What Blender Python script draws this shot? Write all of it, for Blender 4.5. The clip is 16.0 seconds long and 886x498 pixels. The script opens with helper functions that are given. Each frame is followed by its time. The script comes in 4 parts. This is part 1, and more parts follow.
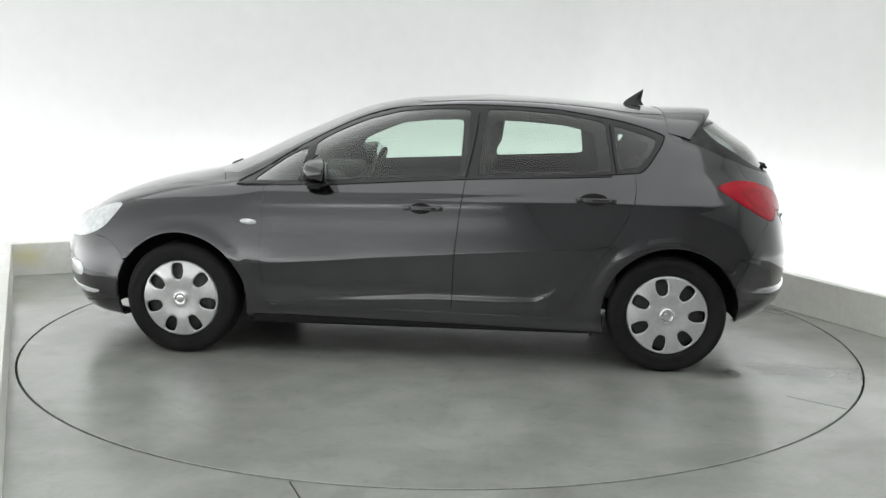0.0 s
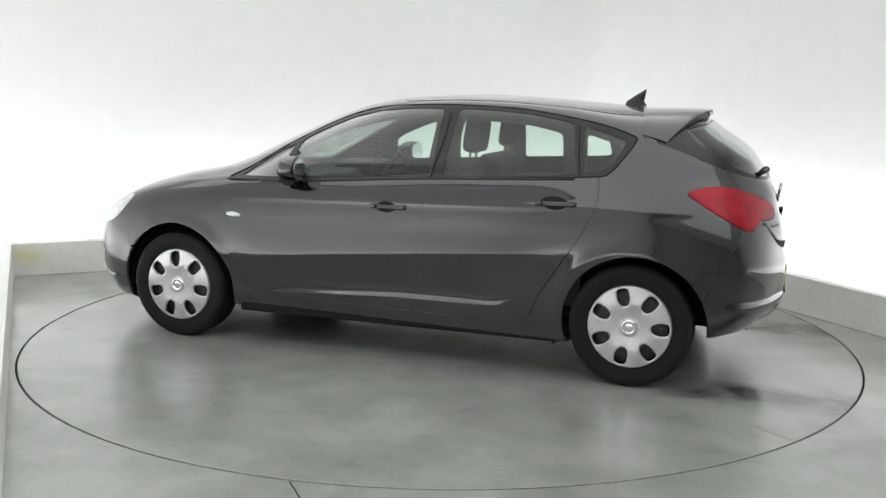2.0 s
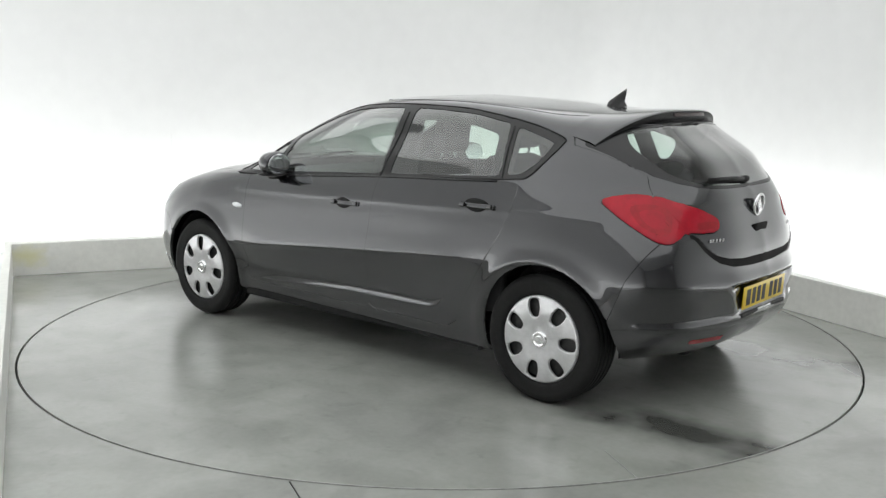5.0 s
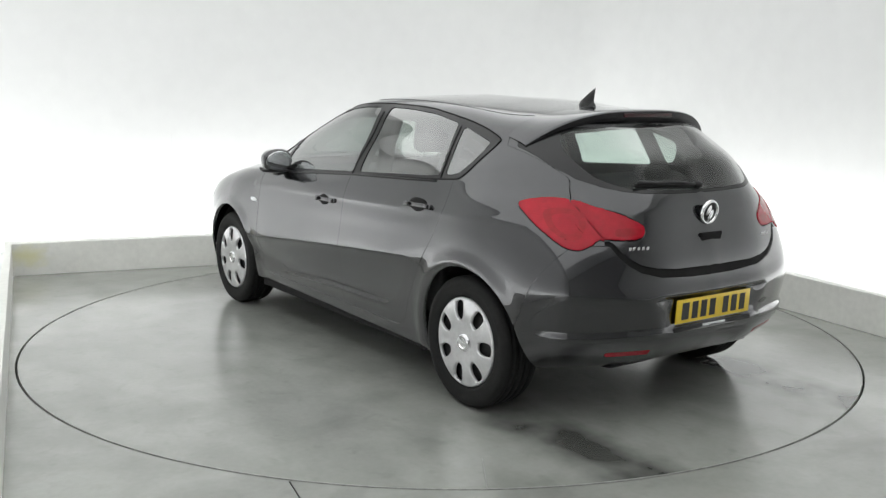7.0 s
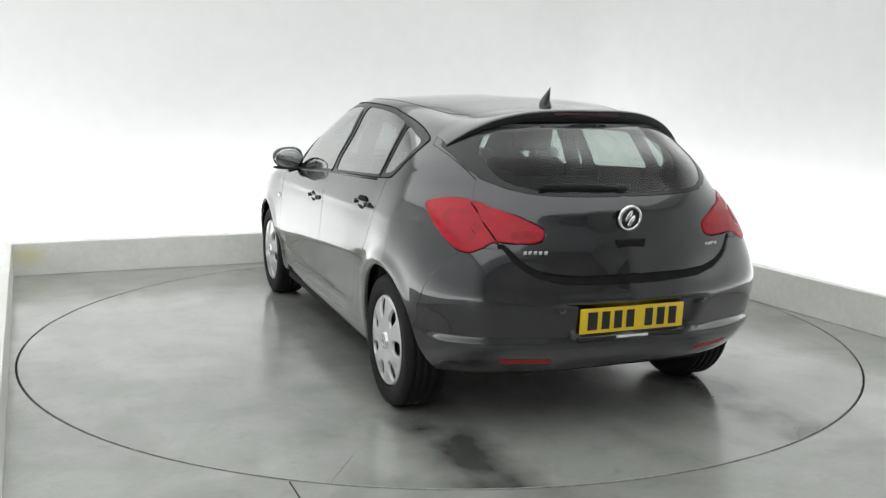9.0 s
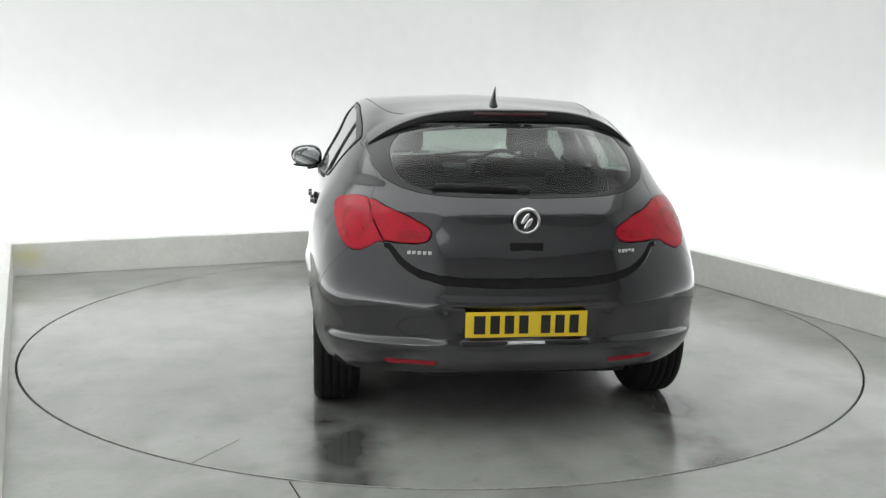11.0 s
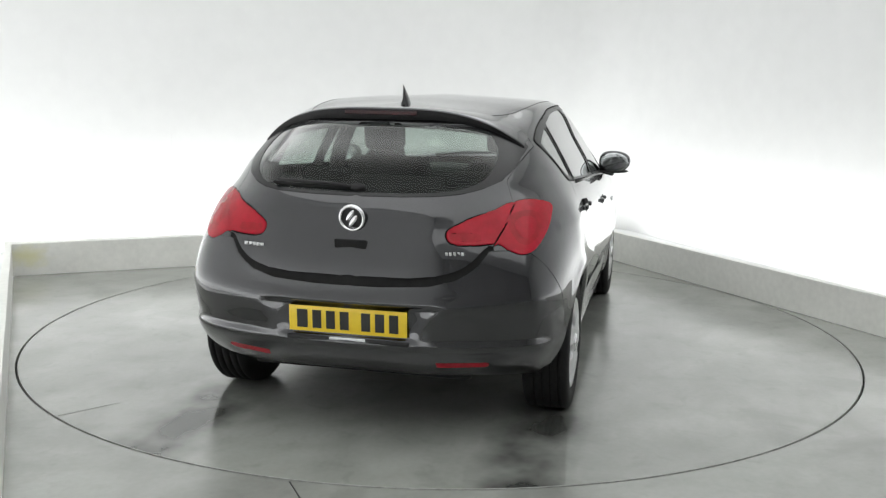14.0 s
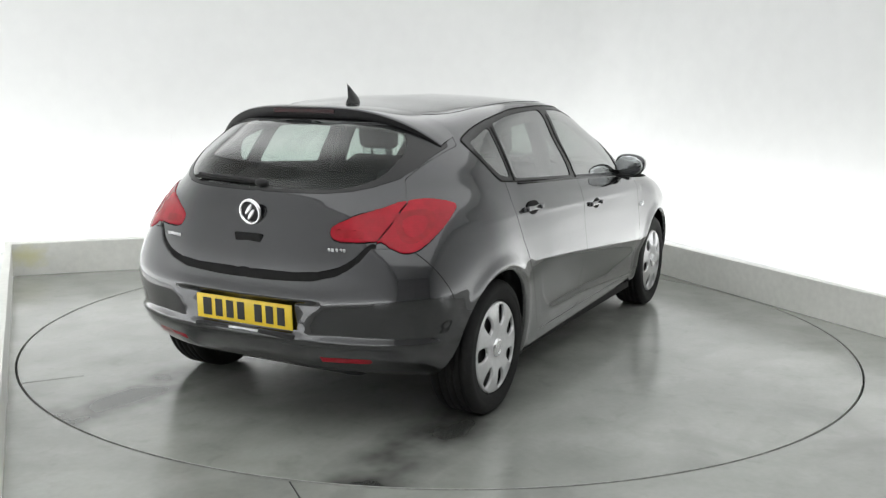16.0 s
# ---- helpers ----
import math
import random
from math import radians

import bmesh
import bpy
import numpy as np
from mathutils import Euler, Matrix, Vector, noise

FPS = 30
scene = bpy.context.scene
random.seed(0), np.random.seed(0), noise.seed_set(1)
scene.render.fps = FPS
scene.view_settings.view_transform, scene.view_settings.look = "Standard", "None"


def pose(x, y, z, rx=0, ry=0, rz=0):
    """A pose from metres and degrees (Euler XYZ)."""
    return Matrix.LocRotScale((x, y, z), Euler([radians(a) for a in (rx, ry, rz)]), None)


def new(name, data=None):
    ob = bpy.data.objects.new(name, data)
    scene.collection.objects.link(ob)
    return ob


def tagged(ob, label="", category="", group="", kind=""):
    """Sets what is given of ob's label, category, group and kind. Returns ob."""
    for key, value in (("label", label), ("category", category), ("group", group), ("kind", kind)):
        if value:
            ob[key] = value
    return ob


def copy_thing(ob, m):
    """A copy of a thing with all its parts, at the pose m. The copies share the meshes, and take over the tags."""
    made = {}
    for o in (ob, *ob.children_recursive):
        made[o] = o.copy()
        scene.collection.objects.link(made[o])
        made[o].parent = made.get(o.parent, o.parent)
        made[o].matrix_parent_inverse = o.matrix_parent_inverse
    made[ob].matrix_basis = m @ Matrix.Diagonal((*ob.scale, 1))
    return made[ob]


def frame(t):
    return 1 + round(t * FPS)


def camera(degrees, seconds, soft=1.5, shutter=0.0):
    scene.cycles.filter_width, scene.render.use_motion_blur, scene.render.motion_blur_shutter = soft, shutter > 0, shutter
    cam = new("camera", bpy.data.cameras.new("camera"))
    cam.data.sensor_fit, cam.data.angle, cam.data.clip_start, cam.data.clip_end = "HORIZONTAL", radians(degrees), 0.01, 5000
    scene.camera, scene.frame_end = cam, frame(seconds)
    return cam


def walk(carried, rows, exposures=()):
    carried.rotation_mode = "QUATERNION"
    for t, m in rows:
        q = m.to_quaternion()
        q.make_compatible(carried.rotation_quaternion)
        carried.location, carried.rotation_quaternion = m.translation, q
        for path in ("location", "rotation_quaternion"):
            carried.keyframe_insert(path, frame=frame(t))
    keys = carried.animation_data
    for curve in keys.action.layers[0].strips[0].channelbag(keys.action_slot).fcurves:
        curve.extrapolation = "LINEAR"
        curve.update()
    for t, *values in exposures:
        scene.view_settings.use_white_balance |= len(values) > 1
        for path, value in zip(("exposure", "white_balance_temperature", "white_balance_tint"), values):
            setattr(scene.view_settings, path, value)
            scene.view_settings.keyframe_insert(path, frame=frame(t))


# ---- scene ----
cam = camera(50.4, 16.0, soft=1.35)
EYE = pose(0, -5.829, 1.49) @ pose(0, 0, 0, 0, 0, -0.06) @ pose(0, 0, 0, 80.43) @ pose(0, 0, 0, 0, 0, 0.91)
walk(cam, [(0.0, EYE), (16.0, EYE)])
scene.view_settings.exposure = 0.3

# the studio is a square set at an angle to the camera
ROOM = pose(0, 0, 0, 0, 0, 22.4)
KERB = 2.5          # half width of the kerbed square
DISC_R = 2.467      # turntable radius
PIVOT = Vector((1.288, 0.084, 0.0))  # turntable centre, from the rear axle

# ---------------------------------------------------------------- world and lights
world = bpy.data.worlds.new("studio_dark")
world.use_nodes = True
world.node_tree.nodes["Background"].inputs[0].default_value = (0.5, 0.52, 0.54, 1)
world.node_tree.nodes["Background"].inputs[1].default_value = 0.05
scene.world = world


def area(name, m, sx, sy, power, color=(1, 1, 1)):
    lamp = bpy.data.lights.new(name, "AREA")
    lamp.shape, lamp.size, lamp.size_y, lamp.energy, lamp.color = "RECTANGLE", sx, sy, power, color
    ob = new(name, lamp)
    ob.matrix_world = m
    return ob


# diffused ceiling light over the turntable
softbox = area("ceiling_softbox", ROOM @ pose(-0.45, -1.8, 3.52), 6.0, 9.4, 118, (0.985, 1.0, 1.0))
# light troughs hidden behind the kerbs, washing the walls from below
area("trough_light_back", ROOM @ pose(0, 3.16, 0.04, 146, 0, 0), 6.0, 0.10, 30, (0.99, 1, 1))
area("trough_light_right", ROOM @ pose(3.06, -1.1, 0.04, 0, -146, 0) @ pose(0, 0, 0, 0, 0, 90), 8.2, 0.10, 44, (0.99, 1, 1))
area("trough_light_left", ROOM @ pose(-3.06, -2.2, 0.04, 0, 146, 0) @ pose(0, 0, 0, 0, 0, 90), 10.4, 0.10, 76, (0.99, 1, 1))


# ---------------------------------------------------------------- materials
def material(name, color, rough=0.5, metal=0.0, coat=0.0, grain=0.0, grain_scale=40.0, bump=0.0, spots=0.0, spot_scale=3.0,
             flake=0.0, rough_var=0.0):
    mat = bpy.data.materials.new(name)
    mat.use_nodes = True
    nt = mat.node_tree
    b = nt.nodes["Principled BSDF"]
    b.inputs["Base Color"].default_value = (*color, 1)
    b.inputs["Roughness"].default_value = rough
    b.inputs["Metallic"].default_value = metal
    b.inputs["Coat Weight"].default_value = coat
    b.inputs["Coat Roughness"].default_value = 0.04
    co = nt.nodes.new("ShaderNodeTexCoord").outputs["Object"]

    def noise_tex(scale, detail=4.0):
        n = nt.nodes.new("ShaderNodeTexNoise")
        n.inputs["Scale"].default_value, n.inputs["Detail"].default_value = scale, detail
        nt.links.new(co, n.inputs["Vector"])
        return n.outputs["Fac"]

    def remap(src, lo, hi):
        r = nt.nodes.new("ShaderNodeMapRange")
        r.inputs[1].default_value, r.inputs[2].default_value = 0.3, 0.7
        r.inputs[3].default_value, r.inputs[4].default_value = lo, hi
        nt.links.new(src, r.inputs[0])
        return r.outputs[0]

    def times(a, c):
        m = nt.nodes.new("ShaderNodeMath")
        m.operation = "MULTIPLY"
        nt.links.new(a, m.inputs[0]), nt.links.new(c, m.inputs[1])
        return m.outputs[0]

    if grain or spots or flake:
        f = remap(noise_tex(grain_scale), 1 - grain, 1 + grain)
        if spots:
            f = times(f, remap(noise_tex(spot_scale, 6.0), 1 - spots, 1 + spots * 0.6))
        if flake:
            f = times(f, remap(noise_tex(1400.0, 1.0), 1 - flake, 1 + flake))
        v = nt.nodes.new("ShaderNodeVectorMath")
        v.operation = "SCALE"
        v.inputs[0].default_value = color
        nt.links.new(f, v.inputs["Scale"])
        nt.links.new(v.outputs[0], b.inputs["Base Color"])
    if rough_var:
        nt.links.new(remap(noise_tex(spot_scale * 1.7, 5.0), max(0.02, rough - rough_var), rough + rough_var), b.inputs["Roughness"])
    if bump:
        n = nt.nodes.new("ShaderNodeBump")
        n.inputs["Strength"].default_value, n.inputs["Distance"].default_value = bump, 0.002
        nt.links.new(noise_tex(grain_scale * 2), n.inputs["Height"])
        nt.links.new(n.outputs[0], b.inputs["Normal"])
    return mat


def glazing(name, tint, gloss=0.06, sharpness=2.4, peak=1.15):
    """Thin tinted sheet: straight see-through with a Fresnel gloss."""
    mat = bpy.data.materials.new(name)
    mat.use_nodes = True
    nt = mat.node_tree
    nt.nodes.remove(nt.nodes["Principled BSDF"])
    out = nt.nodes["Material Output"]
    tr, gl = nt.nodes.new("ShaderNodeBsdfTransparent"), nt.nodes.new("ShaderNodeBsdfGlossy")
    fr, mix = nt.nodes.new("ShaderNodeLayerWeight"), nt.nodes.new("ShaderNodeMixShader")
    sharp, scale = nt.nodes.new("ShaderNodeMath"), nt.nodes.new("ShaderNodeMath")
    sharp.operation, scale.operation = "POWER", "MULTIPLY_ADD"
    sharp.inputs[1].default_value, scale.inputs[1].default_value, scale.inputs[2].default_value = sharpness, peak, gloss
    tr.inputs[0].default_value = (*tint, 1)
    gl.inputs["Roughness"].default_value = 0.02
    fr.inputs["Blend"].default_value = 0.5
    nt.links.new(fr.outputs["Facing"], sharp.inputs[0]), nt.links.new(sharp.outputs[0], scale.inputs[0])
    nt.links.new(scale.outputs[0], mix.inputs[0])
    nt.links.new(tr.outputs[0], mix.inputs[1]), nt.links.new(gl.outputs[0], mix.inputs[2])
    nt.links.new(mix.outputs[0], out.inputs[0])
    return mat


PAINT = material("grey_metallic_paint", (0.027, 0.0272, 0.0312), 0.26, 0.9, 1.0, grain=0.04, grain_scale=8, flake=0.22)
PAINT.node_tree.nodes["Principled BSDF"].inputs["Coat IOR"].default_value = 1.75
PAINT.node_tree.nodes["Principled BSDF"].inputs["Coat Roughness"].default_value = 0.025
TRIM = material("gloss_black_trim", (0.008, 0.008, 0.009), 0.25, coat=0.0, grain=0.1, grain_scale=60)
PLASTIC = material("black_plastic", (0.022, 0.022, 0.023), 0.5, grain=0.15, grain_scale=90, bump=0.2)
RUBBER = material("tyre_rubber", (0.011, 0.011, 0.011), 0.7, grain=0.2, grain_scale=50, bump=0.3)
DARK = material("underside_black", (0.012, 0.012, 0.012), 0.8, grain=0.2, grain_scale=30)
STEEL = material("dark_steel", (0.05, 0.05, 0.05), 0.5, 0.6, grain=0.2, grain_scale=40)
SILVER = material("silver_wheel_cover", (0.60, 0.60, 0.61), 0.30, 0.6, 0.3, grain=0.05, grain_scale=60, spots=0.08, spot_scale=14)
CHROME = material("chrome", (0.78, 0.78, 0.79), 0.14, 1.0, grain=0.04, grain_scale=60)
RED = material("red_lens", (0.40, 0.004, 0.018), 0.16, 0.0, 0.12, grain=0.10, grain_scale=30, spots=0.14, spot_scale=7)
DEEP_RED = material("deep_red_lens", (0.33, 0.004, 0.014), 0.16, 0.0, 0.15, grain=0.15, grain_scale=30, spots=0.15, spot_scale=11)


def flute(mat, scale):
    """Fine horizontal fluting moulded into a lamp lens."""
    nt = mat.node_tree
    w, bump = nt.nodes.new("ShaderNodeTexWave"), nt.nodes.new("ShaderNodeBump")
    w.bands_direction = "Z"
    w.inputs["Scale"].default_value, w.inputs["Distortion"].default_value = scale, 0.6
    bump.inputs["Strength"].default_value, bump.inputs["Distance"].default_value = 0.05, 0.002
    nt.links.new(nt.nodes.new("ShaderNodeTexCoord").outputs["Object"], w.inputs["Vector"])
    nt.links.new(w.outputs["Fac"], bump.inputs["Height"])
    nt.links.new(bump.outputs[0], nt.nodes["Principled BSDF"].inputs["Normal"])


for dull in (RUBBER, DARK, PLASTIC):
    dull.node_tree.nodes["Principled BSDF"].inputs["Specular IOR Level"].default_value = 0.22
for lens in (RED, DEEP_RED):
    lens.node_tree.nodes["Principled BSDF"].inputs["Specular IOR Level"].default_value = 0.3
flute(RED, 30.0), flute(DEEP_RED, 45.0)
CLEAR = material("clear_lens", (0.72, 0.74, 0.76), 0.12, 0.25, 1.0, grain=0.15, grain_scale=30)
BRAKE = material("dark_red_brake_lens", (0.028, 0.002, 0.004), 0.2, 0.0, 0.2, grain=0.1, grain_scale=80)
YELLOW = material("yellow_plate", (0.78, 0.55, 0.02), 0.4, 0.0, 0.3, grain=0.04, grain_scale=40)
INK = material("black_ink", (0.012, 0.012, 0.012), 0.5)
FABRIC = material("charcoal_seat_fabric", (0.026, 0.026, 0.027), 0.9, grain=0.25, grain_scale=120, bump=0.4)
CABIN = material("cabin_plastic", (0.028, 0.028, 0.029), 0.85, grain=0.15, grain_scale=60)
GLASS = glazing("green_tinted_glass", (0.76, 0.86, 0.80), 0.045, 1.8, 1.2)
REAR_GLASS = glazing("rear_tinted_glass", (0.70, 0.78, 0.74), 0.022, 3.4, 2.0)
MIRROR = material("mirror_glass", (0.60, 0.62, 0.63), 0.05, 1.0)
WALL = material("white_cove_paint", (0.80, 0.805, 0.80), 0.8, grain=0.015, grain_scale=6, spots=0.015, spot_scale=0.8, bump=0.03)
KERBPAINT = material("off_white_kerb_paint", (0.82, 0.82, 0.78), 0.45, grain=0.04, grain_scale=25, spots=0.05, spot_scale=2.5, bump=0.1)
# grey picked to keep reflections on the tailgate dark
BACKWALL = material("unseen_end_wall_grey", (0.40, 0.40, 0.40), 0.8, grain=0.05, grain_scale=8, spots=0.1, spot_scale=1.0)
BAND = material("worn_steel_band", (0.30, 0.305, 0.29), 0.4, 0.3, grain=0.2, grain_scale=30)
GAP = material("dark_gap", (0.03, 0.032, 0.03), 0.9, grain=0.2, grain_scale=30)
FLOOR = material("grey_epoxy_floor", (0.328, 0.338, 0.314), 0.215, grain=0.03, grain_scale=35, spots=0.05, spot_scale=0.9, rough_var=0.05, bump=0.04)
FLOOR.node_tree.nodes["Principled BSDF"].inputs["IOR"].default_value = 2.05


def mottle(mat):
    """Soft clouds, wiping streaks and dark scuffs over a floor paint."""
    nt = mat.node_tree
    b = nt.nodes["Principled BSDF"]
    co = nt.nodes.new("ShaderNodeTexCoord").outputs["Object"]
    fac = None
    for scale, stretch, detail, lo, hi, frm, to in ((1.1, (1, 1, 1), 3.0, 0.90, 1.08, 0.35, 0.65), (2.3, (1, 1.5, 1), 4.0, 0.94, 1.05, 0.35, 0.65), (1.3, (1.6, 0.9, 1), 6.0, 1.0, 0.80, 0.52, 0.78), (9.0, (1, 1, 1), 6.0, 1.0, 0.90, 0.55, 0.75)):
        mp = nt.nodes.new("ShaderNodeMapping")
        mp.inputs["Scale"].default_value = stretch
        nt.links.new(co, mp.inputs[0])
        n = nt.nodes.new("ShaderNodeTexNoise")
        n.inputs["Scale"].default_value, n.inputs["Detail"].default_value, n.inputs["Distortion"].default_value = scale, detail, 0.6
        nt.links.new(mp.outputs[0], n.inputs["Vector"])
        r = nt.nodes.new("ShaderNodeMapRange")
        r.interpolation_type = "SMOOTHSTEP"
        r.inputs[1].default_value, r.inputs[2].default_value, r.inputs[3].default_value, r.inputs[4].default_value = frm, to, lo, hi
        nt.links.new(n.outputs["Fac"], r.inputs[0])
        if fac is None:
            fac = r.outputs[0]
        else:
            m = nt.nodes.new("ShaderNodeMath")
            m.operation = "MULTIPLY"
            nt.links.new(fac, m.inputs[0]), nt.links.new(r.outputs[0], m.inputs[1])
            fac = m.outputs[0]
    v = nt.nodes.new("ShaderNodeVectorMath")
    v.operation = "SCALE"
    nt.links.new(b.inputs["Base Color"].links[0].from_socket, v.inputs[0]), nt.links.new(fac, v.inputs["Scale"])
    nt.links.new(v.outputs[0], b.inputs["Base Color"])


mottle(FLOOR)


def disc_material():
    """Grey epoxy with damp tyre tracks running back from the rear wheels and faint scuffs."""
    mat = FLOOR.copy()
    mat.name = "turntable_epoxy"
    nt = mat.node_tree
    b = nt.nodes["Principled BSDF"]
    co = nt.nodes.new("ShaderNodeTexCoord").outputs["Object"]
    sep = nt.nodes.new("ShaderNodeSeparateXYZ")
    nt.links.new(co, sep.inputs[0])

    def op(kind, a, c=None, clamp=False):
        m = nt.nodes.new("ShaderNodeMath")
        m.operation, m.use_clamp = kind, clamp
        for i, v in enumerate((a, c)):
            if v is None:
                continue
            if isinstance(v, (int, float)):
                m.inputs[i].default_value = v
            else:
                nt.links.new(v, m.inputs[i])
        return m.outputs[0]

    def noise_tex(scale, detail):
        n = nt.nodes.new("ShaderNodeTexNoise")
        n.inputs["Scale"].default_value, n.inputs["Detail"].default_value = scale, detail
        nt.links.new(co, n.inputs["Vector"])
        return n.outputs["Fac"]

    y = op("ADD", sep.outputs["Y"], PIVOT.y)
    off = op("ABSOLUTE", op("SUBTRACT", op("ABSOLUTE", y), 0.77))
    wob = op("MULTIPLY", op("SUBTRACT", noise_tex(5.0, 3.0), 0.5), 0.10)
    band = op("SUBTRACT", 1.0, op("DIVIDE", op("ADD", off, wob), 0.23), True)
    band = op("MULTIPLY", band, 1.5, True)
    behind = op("MULTIPLY", op("SUBTRACT", 1.55, sep.outputs["X"]), 2.0, True)
    patch = op("MULTIPLY", op("SUBTRACT", noise_tex(2.6, 3.0), 0.27), 2.4, True)
    fresh = op("ADD", 0.35, op("MULTIPLY", op("SUBTRACT", -1.0, sep.outputs["X"]), 1.5, True))
    wet = op("MULTIPLY", op("MULTIPLY", op("MULTIPLY", band, behind), patch), fresh, True)
    scuff = op("MULTIPLY", op("SUBTRACT", noise_tex(1.6, 7.0), 0.54), 3.0, True)
    shade = op("SUBTRACT", op("SUBTRACT", 1.0, op("MULTIPLY", wet, 0.76)), op("MULTIPLY", scuff, 0.22))
    old = b.inputs["Base Color"].links[0].from_socket
    v = nt.nodes.new("ShaderNodeVectorMath")
    v.operation = "SCALE"
    nt.links.new(old, v.inputs[0]), nt.links.new(shade, v.inputs["Scale"])
    nt.links.new(v.outputs[0], b.inputs["Base Color"])
    oldr = b.inputs["Roughness"].links[0].from_socket
    nt.links.new(op("SUBTRACT", oldr, op("MULTIPLY", wet, 0.09)), b.inputs["Roughness"])
    return mat


DISC = disc_material()


def stain(mat, centre, size, color, strength):
    """A soft irregular stain of its own shape in a paint."""
    nt = mat.node_tree
    b = nt.nodes["Principled BSDF"]
    mp, n = nt.nodes.new("ShaderNodeMapping"), nt.nodes.new("ShaderNodeTexNoise")
    co = nt.nodes.new("ShaderNodeTexCoord").outputs["Object"]
    mp.vector_type = "TEXTURE"
    mp.inputs["Location"].default_value, mp.inputs["Scale"].default_value = centre, size
    n.inputs["Scale"].default_value, n.inputs["Detail"].default_value = 2.2, 4.0
    nt.links.new(co, mp.inputs[0]), nt.links.new(mp.outputs[0], n.inputs["Vector"])
    ln = nt.nodes.new("ShaderNodeVectorMath")
    ln.operation = "LENGTH"
    nt.links.new(mp.outputs[0], ln.inputs[0])
    ad, r = nt.nodes.new("ShaderNodeMath"), nt.nodes.new("ShaderNodeMapRange")
    nt.links.new(ln.outputs["Value"], ad.inputs[0]), nt.links.new(n.outputs["Fac"], ad.inputs[1])
    r.interpolation_type = "SMOOTHSTEP"
    r.inputs[1].default_value, r.inputs[2].default_value, r.inputs[3].default_value, r.inputs[4].default_value = 0.5, 1.5, strength, 0.0
    nt.links.new(ad.outputs[0], r.inputs[0])
    mix = nt.nodes.new("ShaderNodeMix")
    mix.data_type = "RGBA"
    nt.links.new(r.outputs[0], mix.inputs[0])
    nt.links.new(b.inputs["Base Color"].links[0].from_socket, mix.inputs[6])
    mix.inputs[7].default_value = (*color, 1)
    nt.links.new(mix.outputs[2], b.inputs["Base Color"])


STAINED_KERB = KERBPAINT.copy()
STAINED_KERB.name = "stained_kerb_paint"
stain(STAINED_KERB, (-2.46, -0.06, 0.15), (0.22, 0.2, 0.13), (0.72, 0.70, 0.40), 0.8)
stain(FLOOR, (0.97, -2.50, 0), (0.42, 0.16, 1.0), (0.16, 0.16, 0.15), 0.55)


# ---------------------------------------------------------------- mesh helpers
def part(name, bm, mat, parent=None, label="", smooth=True, m=None):
    me = bpy.data.meshes.new(name)
    if smooth:
        for f in bm.faces:
            f.smooth = True
    bm.to_mesh(me)
    bm.free()
    me.materials.append(mat)
    ob = new(name, me)
    ob.parent = parent
    if m is not None:
        ob.matrix_basis = m
    if label:
        ob["label"] = label
    return ob


def box(bm, sx, sy, sz, m=Matrix(), bevel=0.0, seg=2):
    g = bmesh.ops.create_cube(bm, size=1.0, matrix=m @ Matrix.Diagonal((sx, sy, sz, 1)))
    if bevel:
        edges = list({e for v in g["verts"] for e in v.link_edges})
        bmesh.ops.bevel(bm, geom=edges, offset=bevel, segments=seg, affect="EDGES", profile=0.6)
    return bm


def lathe(bm, profile, n=64, m=Matrix()):
    """Turn a profile of (radius, y) about the y axis."""
    rings = []
    for r, y in profile:
        rings.append([bm.verts.new(m @ Vector((r * math.cos(2 * math.pi * k / n), y, r * math.sin(2 * math.pi * k / n)))) for k in range(n)])
    for a, c in zip(rings, rings[1:]):
        for k in range(n):
            bm.faces.new((a[k], c[k], c[(k + 1) % n], a[(k + 1) % n]))
    return rings


def prism(bm, outline, depth, m=Matrix(), bevel=0.0):
    """Extrude a 2D outline in x, y along z by depth."""
    lo = [bm.verts.new(m @ Vector((x, y, 0))) for x, y in outline]
    hi = [bm.verts.new(m @ Vector((x, y, depth))) for x, y in outline]
    n = len(outline)
    sides = [bm.faces.new((lo[k], lo[(k + 1) % n], hi[(k + 1) % n], hi[k])) for k in range(n)]
    faces = [bm.faces.new(list(reversed(lo))), bm.faces.new(hi)]
    if bevel:
        bmesh.ops.bevel(bm, geom=list({e for f in faces for e in f.edges}), offset=bevel, segments=2, affect="EDGES")
    return bm


def tube(bm, pts, r, n=8, closed=False):
    pts = [Vector(p) for p in pts]
    rings = []
    for i, p in enumerate(pts):
        a = pts[i - 1] if i or closed else p
        c = pts[(i + 1) % len(pts)] if i + 1 < len(pts) or closed else p
        q = (c - a).to_track_quat("Z", "Y")
        rings.append([bm.verts.new(p + q @ Vector((r * math.cos(2 * math.pi * k / n), r * math.sin(2 * math.pi * k / n), 0))) for k in range(n)])
    for i in range(len(rings) - (0 if closed else 1)):
        a, c = rings[i], rings[(i + 1) % len(rings)]
        for k in range(n):
            bm.faces.new((a[k], a[(k + 1) % n], c[(k + 1) % n], c[k]))
    if not closed:
        bm.faces.new(list(reversed(rings[0]))), bm.faces.new(rings[-1])
    bmesh.ops.recalc_face_normals(bm, faces=bm.faces)
    return bm


# ---------------------------------------------------------------- the studio
def structure(name, bm, mat, label, m=ROOM, smooth=False):
    ob = part(name, bm, mat, None, "", smooth, m)
    return tagged(ob, label, name.split("_")[0], "", "structure")


